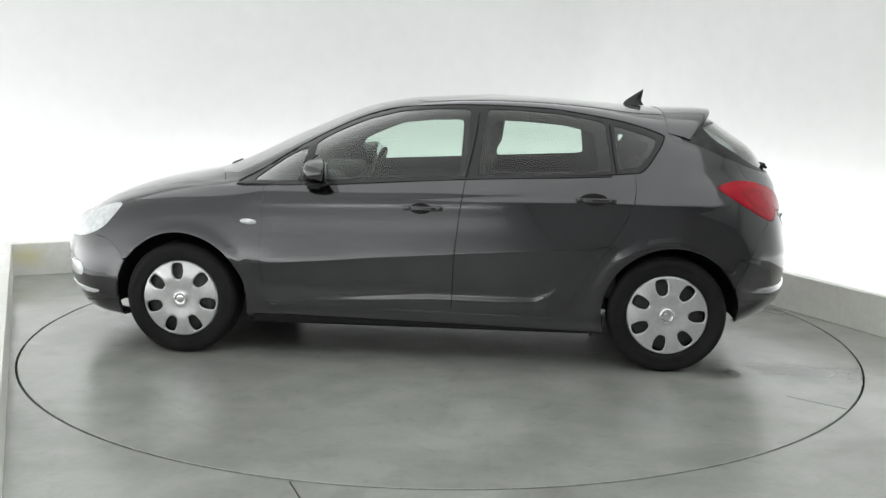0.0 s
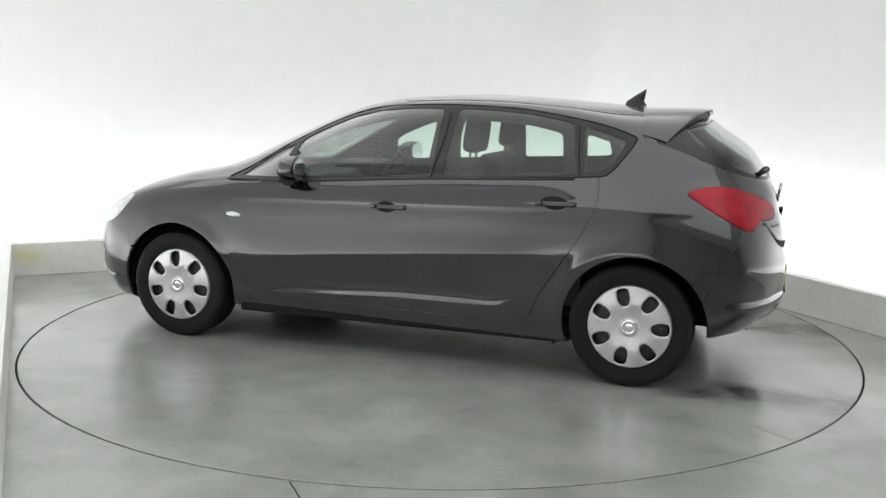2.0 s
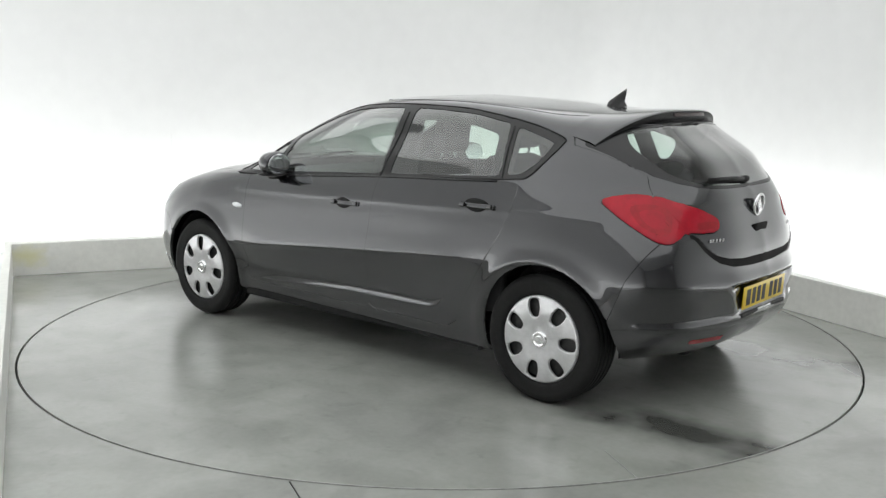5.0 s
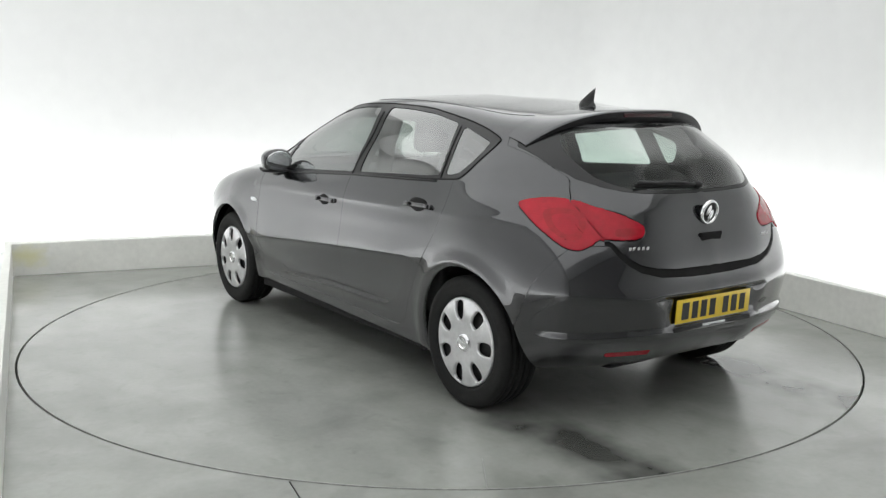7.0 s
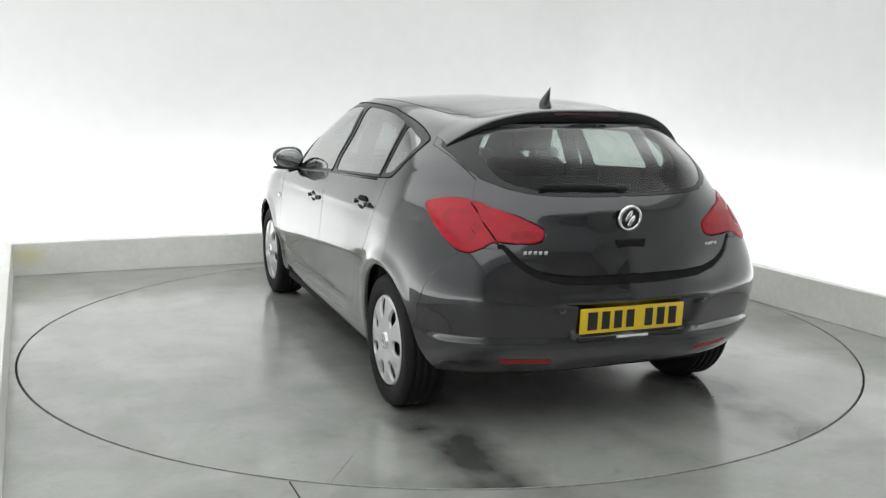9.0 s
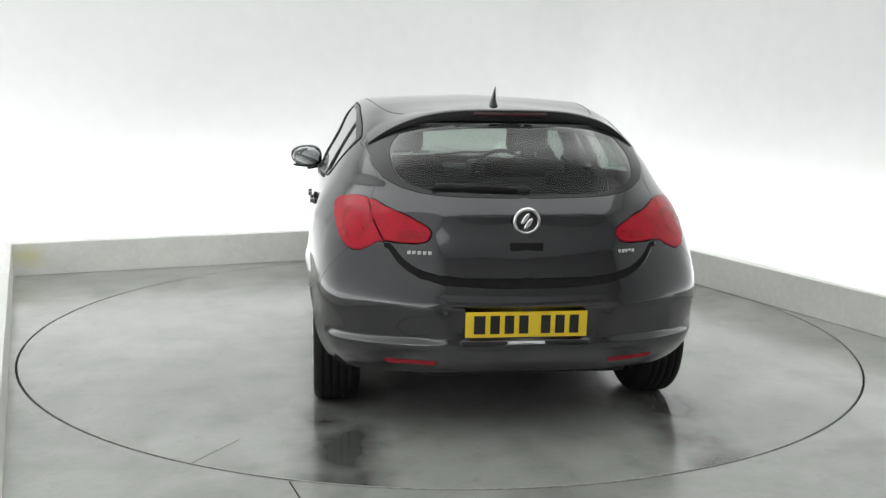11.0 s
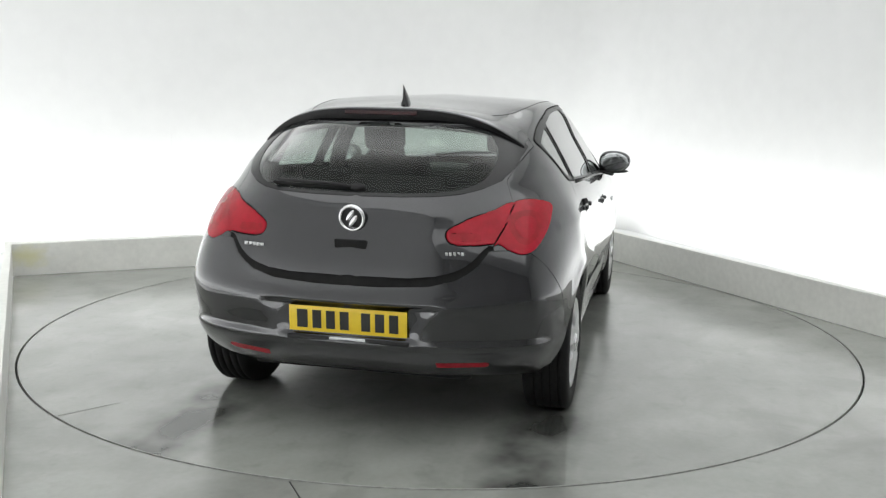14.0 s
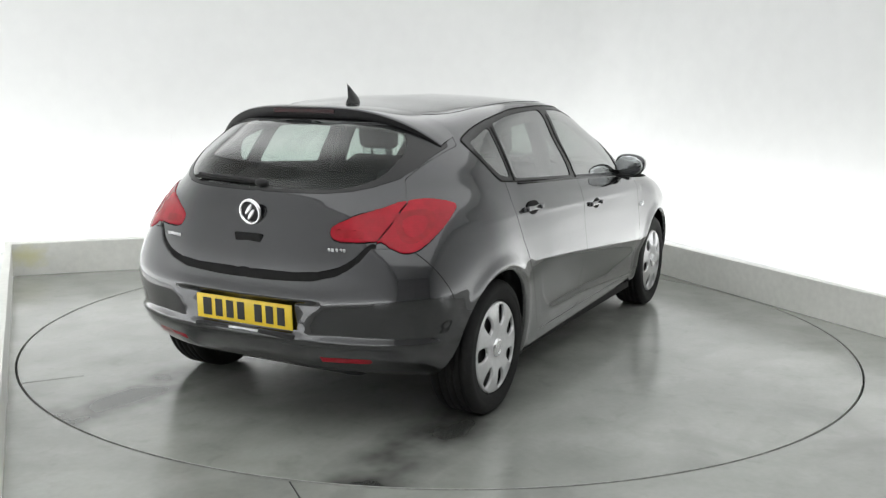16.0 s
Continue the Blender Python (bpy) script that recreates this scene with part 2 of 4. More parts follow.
def build_studio():
    # floor with a round hole for the turntable
    bm = bmesh.new()
    n = 192
    inner = [bm.verts.new(((DISC_R + 0.007) * math.cos(2 * math.pi * k / n), (DISC_R + 0.007) * math.sin(2 * math.pi * k / n), 0)) for k in range(n)]
    low = [bm.verts.new((v.co.x, v.co.y, -0.06)) for v in inner]
    outer = []
    for k in range(n):
        c, s = math.cos(2 * math.pi * k / n), math.sin(2 * math.pi * k / n)
        q = 9.5 / max(abs(c), abs(s))
        outer.append(bm.verts.new((q * c, q * s, 0)))
    for k in range(n):
        j = (k + 1) % n
        bm.faces.new((inner[k], outer[k], outer[j], inner[j]))
        bm.faces.new((inner[k], inner[j], low[j], low[k]))
    structure("floor", bm, FLOOR, "glossy grey epoxy studio floor round the turntable")
    # joints cut in the floor outside the turntable
    for x0, y0, x1, y1 in ((-0.57, -2.42, -0.28, -3.1),):
        bm = bmesh.new()
        d = Vector((x1 - x0, y1 - y0, 0))
        box(bm, d.length, 0.004, 0.004, pose((x0 + x1) / 2, (y0 + y1) / 2, 0.001, 0, 0, math.degrees(math.atan2(d.y, d.x))))
        structure("floor_joint", bm, GAP, "thin dark joint cut in the epoxy floor", Matrix())
    bm = bmesh.new()
    bmesh.ops.create_circle(bm, cap_ends=True, segments=96, radius=DISC_R + 0.2, matrix=pose(0, 0, -0.06))
    structure("floor_pit", bm, GAP, "dark pit below the turntable rim")
    # kerbs along the three sides
    K, h, th = KERB, 0.258, 0.12
    for name, sx, sy, cx, cy, rz in (("kerb_back", 2 * K + 2 * th, th, 0, K + 0.08 + th / 2, 0.2), ("kerb_right", 0.06, 6.07, 2.538, -0.46, 2.9), ("kerb_left", 0.05, 6.07, -2.517, -0.46, 1.4)):
        bm = bmesh.new()
        box(bm, sx, sy, h, pose(0, 0, h / 2), 0.006)
        structure(name, bm, STAINED_KERB if name == "kerb_back" else KERBPAINT, "low off-white painted kerb along the studio wall", ROOM @ pose(cx, cy, 0, 0, 0, rz))
    # smooth white cove wall with round corners and a curved head
    bm = bmesh.new()
    Rc, X, Y0, Y1 = 0.5, 3.55, -8.5, 3.65
    path = [(-X, Y0)] + [(-X, Y0 + (Y1 - Rc - Y0) * k / 12) for k in range(1, 12)]
    path += [(-X + Rc - Rc * math.cos(a), Y1 - Rc + Rc * math.sin(a)) for a in [math.pi / 2 * k / 16 for k in range(17)]]
    path += [(-X + Rc + (2 * X - 2 * Rc) * k / 8, Y1) for k in range(1, 8)]
    path += [(X - Rc + Rc * math.sin(a), Y1 - Rc + Rc * math.cos(a)) for a in [math.pi / 2 * k / 16 for k in range(17)]]
    path += [(X, Y1 - Rc + (Y0 - Y1 + Rc) * k / 12) for k in range(1, 13)]
    rows = [[bm.verts.new((x, y, z)) for x, y in path] for z in (0.0, 0.6, 1.2, 1.8, 2.4, 3.0, 3.6)]
    for a, c in zip(rows, rows[1:]):
        for k in range(len(path) - 1):
            bm.faces.new((a[k], a[k + 1], c[k + 1], c[k]))
    g = bmesh.ops.extrude_face_region(bm, geom=bm.faces[:])
    cen = Vector((0, -2, 0))
    for v in [e for e in g["geom"] if isinstance(e, bmesh.types.BMVert)]:
        d = Vector((v.co.x - cen.x, v.co.y - cen.y, 0)).normalized()
        v.co += d * 0.12
    bmesh.ops.recalc_face_normals(bm, faces=bm.faces)
    structure("wall_cove", bm, WALL, "seamless white studio wall with rounded corners", smooth=True)
    # added wall, never in view: closes the room and dims the car's reflections
    bm = bmesh.new()
    box(bm, 7.4, 0.15, 3.6, pose(0, -8.6, 1.8))
    structure("wall_end", bm, BACKWALL, "unseen grey end wall added behind the camera to dim reflections")
    bm = bmesh.new()
    box(bm, 7.6, 12.6, 0.1, pose(0, -2.4, 3.65))
    structure("ceiling", bm, WALL, "plain white studio ceiling")
    # white floor of the light troughs behind the kerbs
    for sx, sy, cx, cy in ((7.1, 0.95, 0, 3.18), (0.93, 9.5, 3.085, -2.05), (0.93, 9.5, -3.095, -2.05)):
        bm = bmesh.new()
        box(bm, sx, sy, 0.01, pose(cx, cy, 0.005 if sx > 1 else 0.004))
        structure("trough_floor", bm, WALL, "white floor of the light trough behind the kerb")
    # vertical joint in the back wall lining
    bm = bmesh.new()
    box(bm, 0.014, 0.008, 0.66, pose(-1.21, 3.648, 0.74), 0.002)
    structure("trim_wall_joint", bm, WALL, "narrow white cover strip on the wall joint")


def build_turntable():
    bm = bmesh.new()
    lathe(bm, [(0.001, 0.0), (1.2, 0.0), (DISC_R - 0.009, 0.0), (DISC_R - 0.009, -0.055)], 192, pose(0, 0, 0, 90))
    bmesh.ops.recalc_face_normals(bm, faces=bm.faces)
    ob = part("turntable", bm, DISC, None, "", False)
    if ob.data.polygons[0].normal.z < 0:
        ob.data.flip_normals()
    bm = bmesh.new()
    lathe(bm, [(DISC_R - 0.0088, -0.05), (DISC_R - 0.0088, 0.0), (DISC_R - 0.008, 0.001), (DISC_R - 0.005, 0.0), (DISC_R - 0.004, -0.002), (DISC_R - 0.004, -0.055)], 192, pose(0, 0, 0, 90))
    bmesh.ops.recalc_face_normals(bm, faces=bm.faces)
    part("edge_band", bm, BAND, ob, "thin worn steel edge band")
    bm = bmesh.new()
    (x0, y0), (x1, y1) = (-2.095, 1.288), (-1.85, 1.12)
    box(bm, math.hypot(x1 - x0, y1 - y0), 0.0025, 0.003, pose((x0 + x1) / 2, (y0 + y1) / 2, 0.0003, 0, 0, math.degrees(math.atan2(y1 - y0, x1 - x0))))
    part("disc_joint", bm, BAND, ob, "thin joint in the turntable top", False)
    tagged(ob, "round grey epoxy turntable with damp tyre tracks", "turntable")
    return ob


# ---------------------------------------------------------------- the car body: loops lofted from sill to roof
# each loop runs from the nose centre round the side to the tail centre, (x from the rear axle, half width, height)
LOOPS = [
    [(3.4, 0, 0.2), (3.34, 0.4, 0.2), (3.06, 0.7, 0.19), (2.7, 0.75, 0.19), (2.2, 0.77, 0.2), (1.5, 0.77, 0.19), (0.8, 0.77, 0.18), (0.3, 0.77, 0.18), (-0.1, 0.77, 0.22), (-0.41, 0.68, 0.26), (-0.55, 0.4, 0.28), (-0.58, 0, 0.285)],
    [(3.5, 0, 0.205), (3.438, 0.438, 0.205), (3.152, 0.77, 0.205), (2.7, 0.839, 0.22), (2.2, 0.836, 0.235), (1.5, 0.838, 0.225), (0.8, 0.838, 0.21), (0.3, 0.838, 0.205), (-0.12, 0.839, 0.25), (-0.45, 0.715, 0.28), (-0.63, 0.4, 0.3), (-0.66, 0, 0.305)],
    [(3.58, 0, 0.36), (3.518, 0.458, 0.36), (3.222, 0.8, 0.36), (2.7, 0.888, 0.36), (2.2, 0.864, 0.33), (1.5, 0.863, 0.325), (0.8, 0.863, 0.32), (0.3, 0.866, 0.325), (-0.12, 0.89, 0.38), (-0.53, 0.775, 0.39), (-0.71, 0.4, 0.4), (-0.74, 0, 0.4)],
    [(3.6, 0, 0.48), (3.528, 0.468, 0.48), (3.232, 0.81, 0.48), (2.7, 0.898, 0.48), (2.2, 0.874, 0.43), (1.5, 0.871, 0.42), (0.8, 0.871, 0.42), (0.3, 0.884, 0.46), (-0.12, 0.904, 0.52), (-0.55, 0.79, 0.51), (-0.722, 0.4, 0.5), (-0.752, 0, 0.5)],
    [(3.6, 0, 0.58), (3.518, 0.468, 0.58), (3.222, 0.81, 0.6), (2.7, 0.905, 0.60), (2.2, 0.907, 0.53), (1.5, 0.905, 0.58), (0.8, 0.903, 0.634), (0.3, 0.905, 0.66), (-0.12, 0.908, 0.66), (-0.56, 0.79, 0.63), (-0.73, 0.4, 0.61), (-0.76, 0, 0.605)],
    [(3.57, 0, 0.66), (3.478, 0.468, 0.68), (3.182, 0.8, 0.72), (2.7, 0.897, 0.75), (2.2, 0.897, 0.74), (1.5, 0.9, 0.75), (0.8, 0.898, 0.76), (0.3, 0.896, 0.77), (-0.12, 0.898, 0.78), (-0.55, 0.765, 0.735), (-0.712, 0.4, 0.675), (-0.742, 0, 0.66)],
    [(3.53, 0, 0.7), (3.438, 0.458, 0.73), (3.132, 0.78, 0.79), (2.7, 0.878, 0.83), (2.2, 0.886, 0.84), (1.5, 0.892, 0.86), (0.8, 0.889, 0.88), (0.3, 0.878, 0.89), (-0.12, 0.87, 0.9), (-0.52, 0.72, 0.86), (-0.69, 0.4, 0.79), (-0.722, 0, 0.77)],
    [(3.45, 0, 0.75), (3.348, 0.448, 0.78), (3.062, 0.75, 0.845), (2.68, 0.845, 0.89), (2.2, 0.867, 0.915), (1.5, 0.878, 0.94), (0.8, 0.873, 0.96), (0.3, 0.856, 0.97), (-0.12, 0.832, 0.98), (-0.47, 0.67, 0.97), (-0.65, 0.4, 0.91), (-0.68, 0, 0.9)],
    [(3.32, 0, 0.835), (3.218, 0.418, 0.855), (2.972, 0.69, 0.892), (2.65, 0.79, 0.933), (2.28, 0.838, 0.953), (1.5, 0.854, 0.99), (0.8, 0.848, 1.03), (0.3, 0.827, 1.05), (-0.1, 0.772, 1.065), (-0.42, 0.61, 1.06), (-0.605, 0.38, 1.03), (-0.635, 0, 1.025)],
    [(3, 0, 0.942), (2.94, 0.36, 0.945), (2.76, 0.63, 0.955), (2.57, 0.745, 0.957), (2.28, 0.82, 0.968), (1.5, 0.838, 1.02), (0.8, 0.832, 1.06), (0.3, 0.808, 1.085), (-0.08, 0.747, 1.11), (-0.38, 0.592, 1.12), (-0.553, 0.37, 1.1), (-0.583, 0, 1.098)],
    [(2.6, 0, 1.022), (2.58, 0.35, 1.017), (2.5, 0.58, 1.005), (2.41, 0.7, 0.992), (2.2, 0.785, 1.01), (1.5, 0.812, 1.08), (0.8, 0.806, 1.12), (0.3, 0.782, 1.13), (-0.05, 0.722, 1.16), (-0.33, 0.568, 1.18), (-0.49, 0.36, 1.185), (-0.52, 0, 1.185)],
    [(2.09, 0, 1.252), (2.07, 0.3, 1.245), (2.01, 0.52, 1.226), (1.95, 0.63, 1.214), (1.8, 0.7, 1.218), (1.4, 0.738, 1.228), (0.8, 0.735, 1.24), (0.32, 0.716, 1.243), (0, 0.655, 1.25), (-0.22, 0.525, 1.27), (-0.355, 0.34, 1.28), (-0.38, 0, 1.285)],
    [(1.73, 0, 1.393), (1.72, 0.27, 1.387), (1.68, 0.46, 1.37), (1.63, 0.56, 1.358), (1.5, 0.624, 1.362), (1.2, 0.664, 1.372), (0.75, 0.662, 1.372), (0.36, 0.642, 1.352), (0.06, 0.585, 1.33), (-0.14, 0.475, 1.338), (-0.255, 0.3, 1.35), (-0.275, 0, 1.354)],
    [(1.49, 0, 1.444), (1.48, 0.25, 1.44), (1.45, 0.42, 1.428), (1.41, 0.51, 1.42), (1.3, 0.565, 1.424), (1.08, 0.597, 1.431), (0.73, 0.594, 1.425), (0.4, 0.572, 1.401), (0.14, 0.52, 1.372), (-0.05, 0.43, 1.37), (-0.15, 0.27, 1.38), (-0.17, 0, 1.386)],
    [(1.2, 0, 1.463), (1.19, 0.2, 1.46), (1.17, 0.33, 1.453), (1.14, 0.4, 1.448), (1.1, 0.43, 1.449), (0.98, 0.45, 1.451), (0.73, 0.445, 1.446), (0.46, 0.43, 1.427), (0.26, 0.39, 1.408), (0.12, 0.32, 1.403), (0.04, 0.2, 1.408), (0.03, 0, 1.411)],
    [(1, 0, 1.471), (0.99, 0, 1.471), (0.97, 0, 1.471), (0.94, 0, 1.471), (0.9, 0, 1.469), (0.83, 0, 1.467), (0.7, 0, 1.46), (0.55, 0, 1.451), (0.45, 0, 1.443), (0.38, 0, 1.437), (0.34, 0, 1.433), (0.33, 0, 1.433)],
]
S_STEPS = (14, 14, 18, 24, 30, 30, 24, 20, 20, 16, 14)
V_STEPS = (4, 8, 8, 9, 8, 8, 8, 8, 6, 10, 14, 14, 8, 6, 4)


def spline(P, steps):
    """Centripetal Catmull-Rom through P (n, ..., 3) along the first axis."""
    P = np.asarray(P, float)
    A = np.concatenate([[2 * P[0] - P[1]], P, [2 * P[-1] - P[-2]]])
    out = []
    for i, n in enumerate(steps):
        p0, p1, p2, p3 = A[i:i + 4]
        d = [np.maximum(np.linalg.norm(q - p, axis=-1, keepdims=True), 1e-4) ** 0.5 for p, q in ((p0, p1), (p1, p2), (p2, p3))]
        t0, t1 = 0, d[0]
        t2, t3 = t1 + d[1], t1 + d[1] + d[2]
        for k in range(n + (i == len(steps) - 1)):
            t = t1 + (t2 - t1) * k / n
            a1, a2, a3 = ((t1 - t) * p0 + (t - t0) * p1) / (t1 - t0), ((t2 - t) * p1 + (t - t1) * p2) / (t2 - t1), ((t3 - t) * p2 + (t - t2) * p3) / (t3 - t2)
            b1, b2 = ((t2 - t) * a1 + (t - t0) * a2) / (t2 - t0), ((t3 - t) * a2 + (t - t1) * a3) / (t3 - t1)
            out.append(((t2 - t) * b1 + (t - t1) * b2) / (t2 - t1))
    return np.array(out)


class Skin:
    """One half of the body surface as a grid that can be cut along outlines into panels."""

    def __init__(self):
        rows = np.array([spline(np.array(l), S_STEPS) for l in LOOPS])
        G = spline(rows, V_STEPS)
        G[:, 0, 1] = G[:, -1, 1] = G[-1, :, 1] = 0
        G[..., 1] = np.maximum(G[..., 1], 0)
        self.sculpt(G)
        self.nv, self.ns = G.shape[:2]
        self.V = G.reshape(-1, 3)
        i, j = np.meshgrid(np.arange(self.nv - 1), np.arange(self.ns - 1), indexing="ij")
        a = (i * self.ns + j).ravel()
        self.F = np.stack([a, a + 1, a + self.ns + 1, a + self.ns], 1)
        self.label = np.full(len(self.F), "body", dtype=object)
        self.N = np.zeros((0, 3))
        self.normals()

    @staticmethod
    def sculpt(G):
        """Door blade, wheel arch flares and the number plate recess."""
        x, y, z = G[..., 0], G[..., 1], G[..., 2]
        side = (y > 0.8) & (z < 0.95)
        upper = 0.528 + 0.076 * np.clip(2.22 - x, 0, 1.72)
        # one row of the grid lies on the door crease
        row = sum(V_STEPS[:4])
        on = np.clip((x[row] - 0.30) / 0.15, 0, 1) * np.clip((2.42 - x[row]) / 0.15, 0, 1)
        z[row] += on * (upper[row] - z[row])
        close = np.clip((0.74 - x) / 0.30, 0, 1) ** 2
        lower = (0.30 + 0.055 * np.clip((2.2 - x) / 0.9, 0, 1)) * (1 - close) + upper * close
        span = np.maximum(upper - lower, 1e-3)
        u = (upper - z) / span
        depth = 0.003 * np.clip(span / 0.27, 0, 1) * np.clip((2.30 - x) / 0.4, 0, 1) * (x > 0.40)
        ledge = np.clip((z - lower + 0.004) / 0.045, 0, 1)
        y -= np.where(side & (u > 0) & (x < 2.30), depth * np.clip(u, 0, 1) ** 0.8 * ledge, 0)
        # the crease stands proud: it leans back above and falls away below
        d = z - upper
        fade = np.clip((x - 0.36) / 0.25, 0, 1) * np.clip((2.36 - x) / 0.25, 0, 1)
        ridge = np.where(d >= 0, 0.0115 * np.exp(-np.abs(d) / 0.065), 0.0115 * np.exp(-np.abs(d) / 0.035))
        y += np.where(side, ridge * fade, 0)
        y += np.where(side & (z < upper + 0.01), 0.0045 * np.exp(-((z - lower) / 0.021) ** 2) * fade, 0)
        # soft crease across the tailgate at badge height
        gate = np.clip((-0.45 - x) / 0.1, 0, 1) * np.exp(-np.abs(z - 0.985) / 0.035)
        x -= np.where((z > 0.85) & (z < 1.05), 0.005 * gate, 0)
        for cx in (0.0, 2.685):
            r = np.hypot(x - cx, z - 0.316)
            y += np.where(y > 0.7, 0.010 * np.exp(-((r - 0.385) / 0.035) ** 2), 0)
        shoulder = 0.870 + 0.042 * np.clip((2.3 - x) / 2.0, 0, 1)
        y += np.where(side & (x < 2.3) & (x > -0.3), 0.004 * np.exp(-((z - shoulder) / 0.018) ** 2), 0)
        # sculpted band round the bumper: leans in to a ledge
        band = (x < -0.40) & (z < 0.64) & (z > 0.435)
        top = 0.585 + 0.06 * np.clip((y - 0.35) / 0.4, 0, 1)
        inn = 0.013 * np.clip((top - z) / np.maximum(top - 0.462, 0.02), 0, 1) * np.clip((z - 0.445) / 0.014, 0, 1) * np.clip((-0.40 - x) / 0.12, 0, 1) * np.clip((y - 0.26) / 0.22, 0, 1)
        way = np.stack([-(x + 0.1), -y], -1)
        way /= np.maximum(np.linalg.norm(way, axis=-1, keepdims=True), 1e-6)
        x += np.where(band, inn * way[..., 0], 0)
        y += np.where(band, inn * way[..., 1] * (y > 0.01), 0)
        rear = (x < -0.6) & (z < 0.64) & (z > 0.42)
        wid = np.clip((0.300 + 0.62 * (z - 0.45) - y) / 0.07, 0, 1)
        hgt = np.clip((0.612 - z) / 0.015, 0, 1) * np.clip((z - 0.448) / 0.012, 0, 1)
        x += np.where(rear, 0.022 * wid * hgt, 0)

    def normals(self):
        q = self.V[self.F]
        n = np.cross(q[:, 2] - q[:, 0], q[:, 3] - q[:, 1])
        N = np.zeros_like(self.V)
        for k in range(4):
            np.add.at(N, self.F[:, k], n)
        seam = np.abs(self.V[:, 1]) < 1e-6
        N[seam, 1] = 0
        L = np.linalg.norm(N, axis=1, keepdims=True)
        N = N / np.maximum(L, 1e-12)
        # keep the smooth skin's own normal where a border squeezed a face
        if len(self.N) == len(N):
            N = np.where(((N * self.N).sum(1) < 0.85)[:, None], self.N, N)
        self.N = N

    def cut(self, name, a, b, outline, mask, only=None):
        """Label the faces inside an outline of the plane (a, b) and draw the border's vertices onto the outline."""
        a, b = np.array(a, float), np.array(b, float)
        O = np.array(outline, float)
        C = self.V[self.F].mean(1)
        uv = np.stack([C @ a, C @ b], 1)
        inside = np.zeros(len(C), bool)
        for p, q in zip(O, np.roll(O, -1, 0)):
            cross = (p[1] > uv[:, 1]) != (q[1] > uv[:, 1])
            with np.errstate(divide="ignore", invalid="ignore"):
                xs = (q[0] - p[0]) * (uv[:, 1] - p[1]) / (q[1] - p[1]) + p[0]
            inside ^= cross & (uv[:, 0] < xs)
        ok = mask(C)
        if only is not None:
            ok &= np.isin(self.label, only)
        inside &= ok
        cin, call = np.zeros(len(self.V), int), np.zeros(len(self.V), int)
        for k in range(4):
            np.add.at(cin, self.F[:, k], inside.astype(int))
            np.add.at(call, self.F[:, k], (ok & ~inside).astype(int))
        edge = np.where((cin > 0) & (call > 0))[0]
        P = np.stack([self.V[edge] @ a, self.V[edge] @ b], 1)
        best, dist = P.copy(), np.full(len(P), 1e9)
        for p, q in zip(O, np.roll(O, -1, 0)):
            t = np.clip(((P - p) @ (q - p)) / max((q - p) @ (q - p), 1e-12), 0, 1)
            near = p + t[:, None] * (q - p)
            d = np.linalg.norm(near - P, axis=1)
            m = d < dist
            best[m], dist[m] = near[m], d[m]
        for v, p, w, d in zip(edge, P, best, dist):
            if d > 0.03 or abs(self.V[v, 1]) < 1e-6:
                continue
            M = np.array([a, b, self.N[v]])
            if abs(np.linalg.det(M)) > 0.12:
                self.V[v] += np.linalg.solve(M, [w[0] - p[0], w[1] - p[1], 0])
        self.label[inside] = name
        return inside

    def drop(self, faces):
        self.F, self.label = self.F[~faces], self.label[~faces]

    def panel(self, label, sides=(1, -1), gap=0.0022, lip=0.012, offset=0.0):
        """A mesh of one label; its free border is drawn in by gap and folded in by lip."""
        F = self.F[np.isin(self.label, label)]
        used, inv = np.unique(F, return_inverse=True)
        F = inv.reshape(-1, 4)
        V, N = self.V[used].copy(), self.N[used]
        E = np.concatenate([F[:, [k, (k + 1) % 4]] for k in range(4)])
        key = np.sort(E, 1)
        _, first, cnt = np.unique(key, axis=0, return_index=True, return_counts=True)
        border = E[first[cnt == 1]]
        border = border[~((np.abs(V[border[:, 0], 1]) < 1e-6) & (np.abs(V[border[:, 1], 1]) < 1e-6))]
        if gap:
            C = V[F].mean(1)
            pull, num = np.zeros_like(V), np.zeros(len(V))
            for k in range(4):
                np.add.at(pull, F[:, k], C - V[F[:, k]])
            isb = np.zeros(len(V), bool)
            isb[border.ravel()] = True
            pull /= np.maximum(np.linalg.norm(pull, axis=1, keepdims=True), 1e-9)
            pull[np.abs(V[:, 1]) < 1e-6, 1] = 0
            V = V + np.where(isb[:, None], pull * gap, 0)
        V = V + N * offset
        verts, norms, faces = V, N, [tuple(f) for f in F]
        if lip:
            bv, binv = np.unique(border, return_inverse=True)
            idx = binv.reshape(-1, 2)
            top = len(V)
            verts = np.concatenate([V, V[bv], V[bv] - N[bv] * lip])
            norms = np.concatenate([N, N[bv], N[bv]])
            m = len(bv)
            faces += [(top + q, top + p, top + m + p, top + m + q) for p, q in idx]
        allv, alln, allf = [], [], []
        for s in sides:
            base = sum(len(v) for v in allv)
            allv.append(verts * (1, s, 1)), alln.append(norms * (1, s, 1))
            allf += [tuple(base + k for k in (f if s > 0 else f[::-1])) for f in faces]
        return np.concatenate(allv), np.concatenate(alln), allf


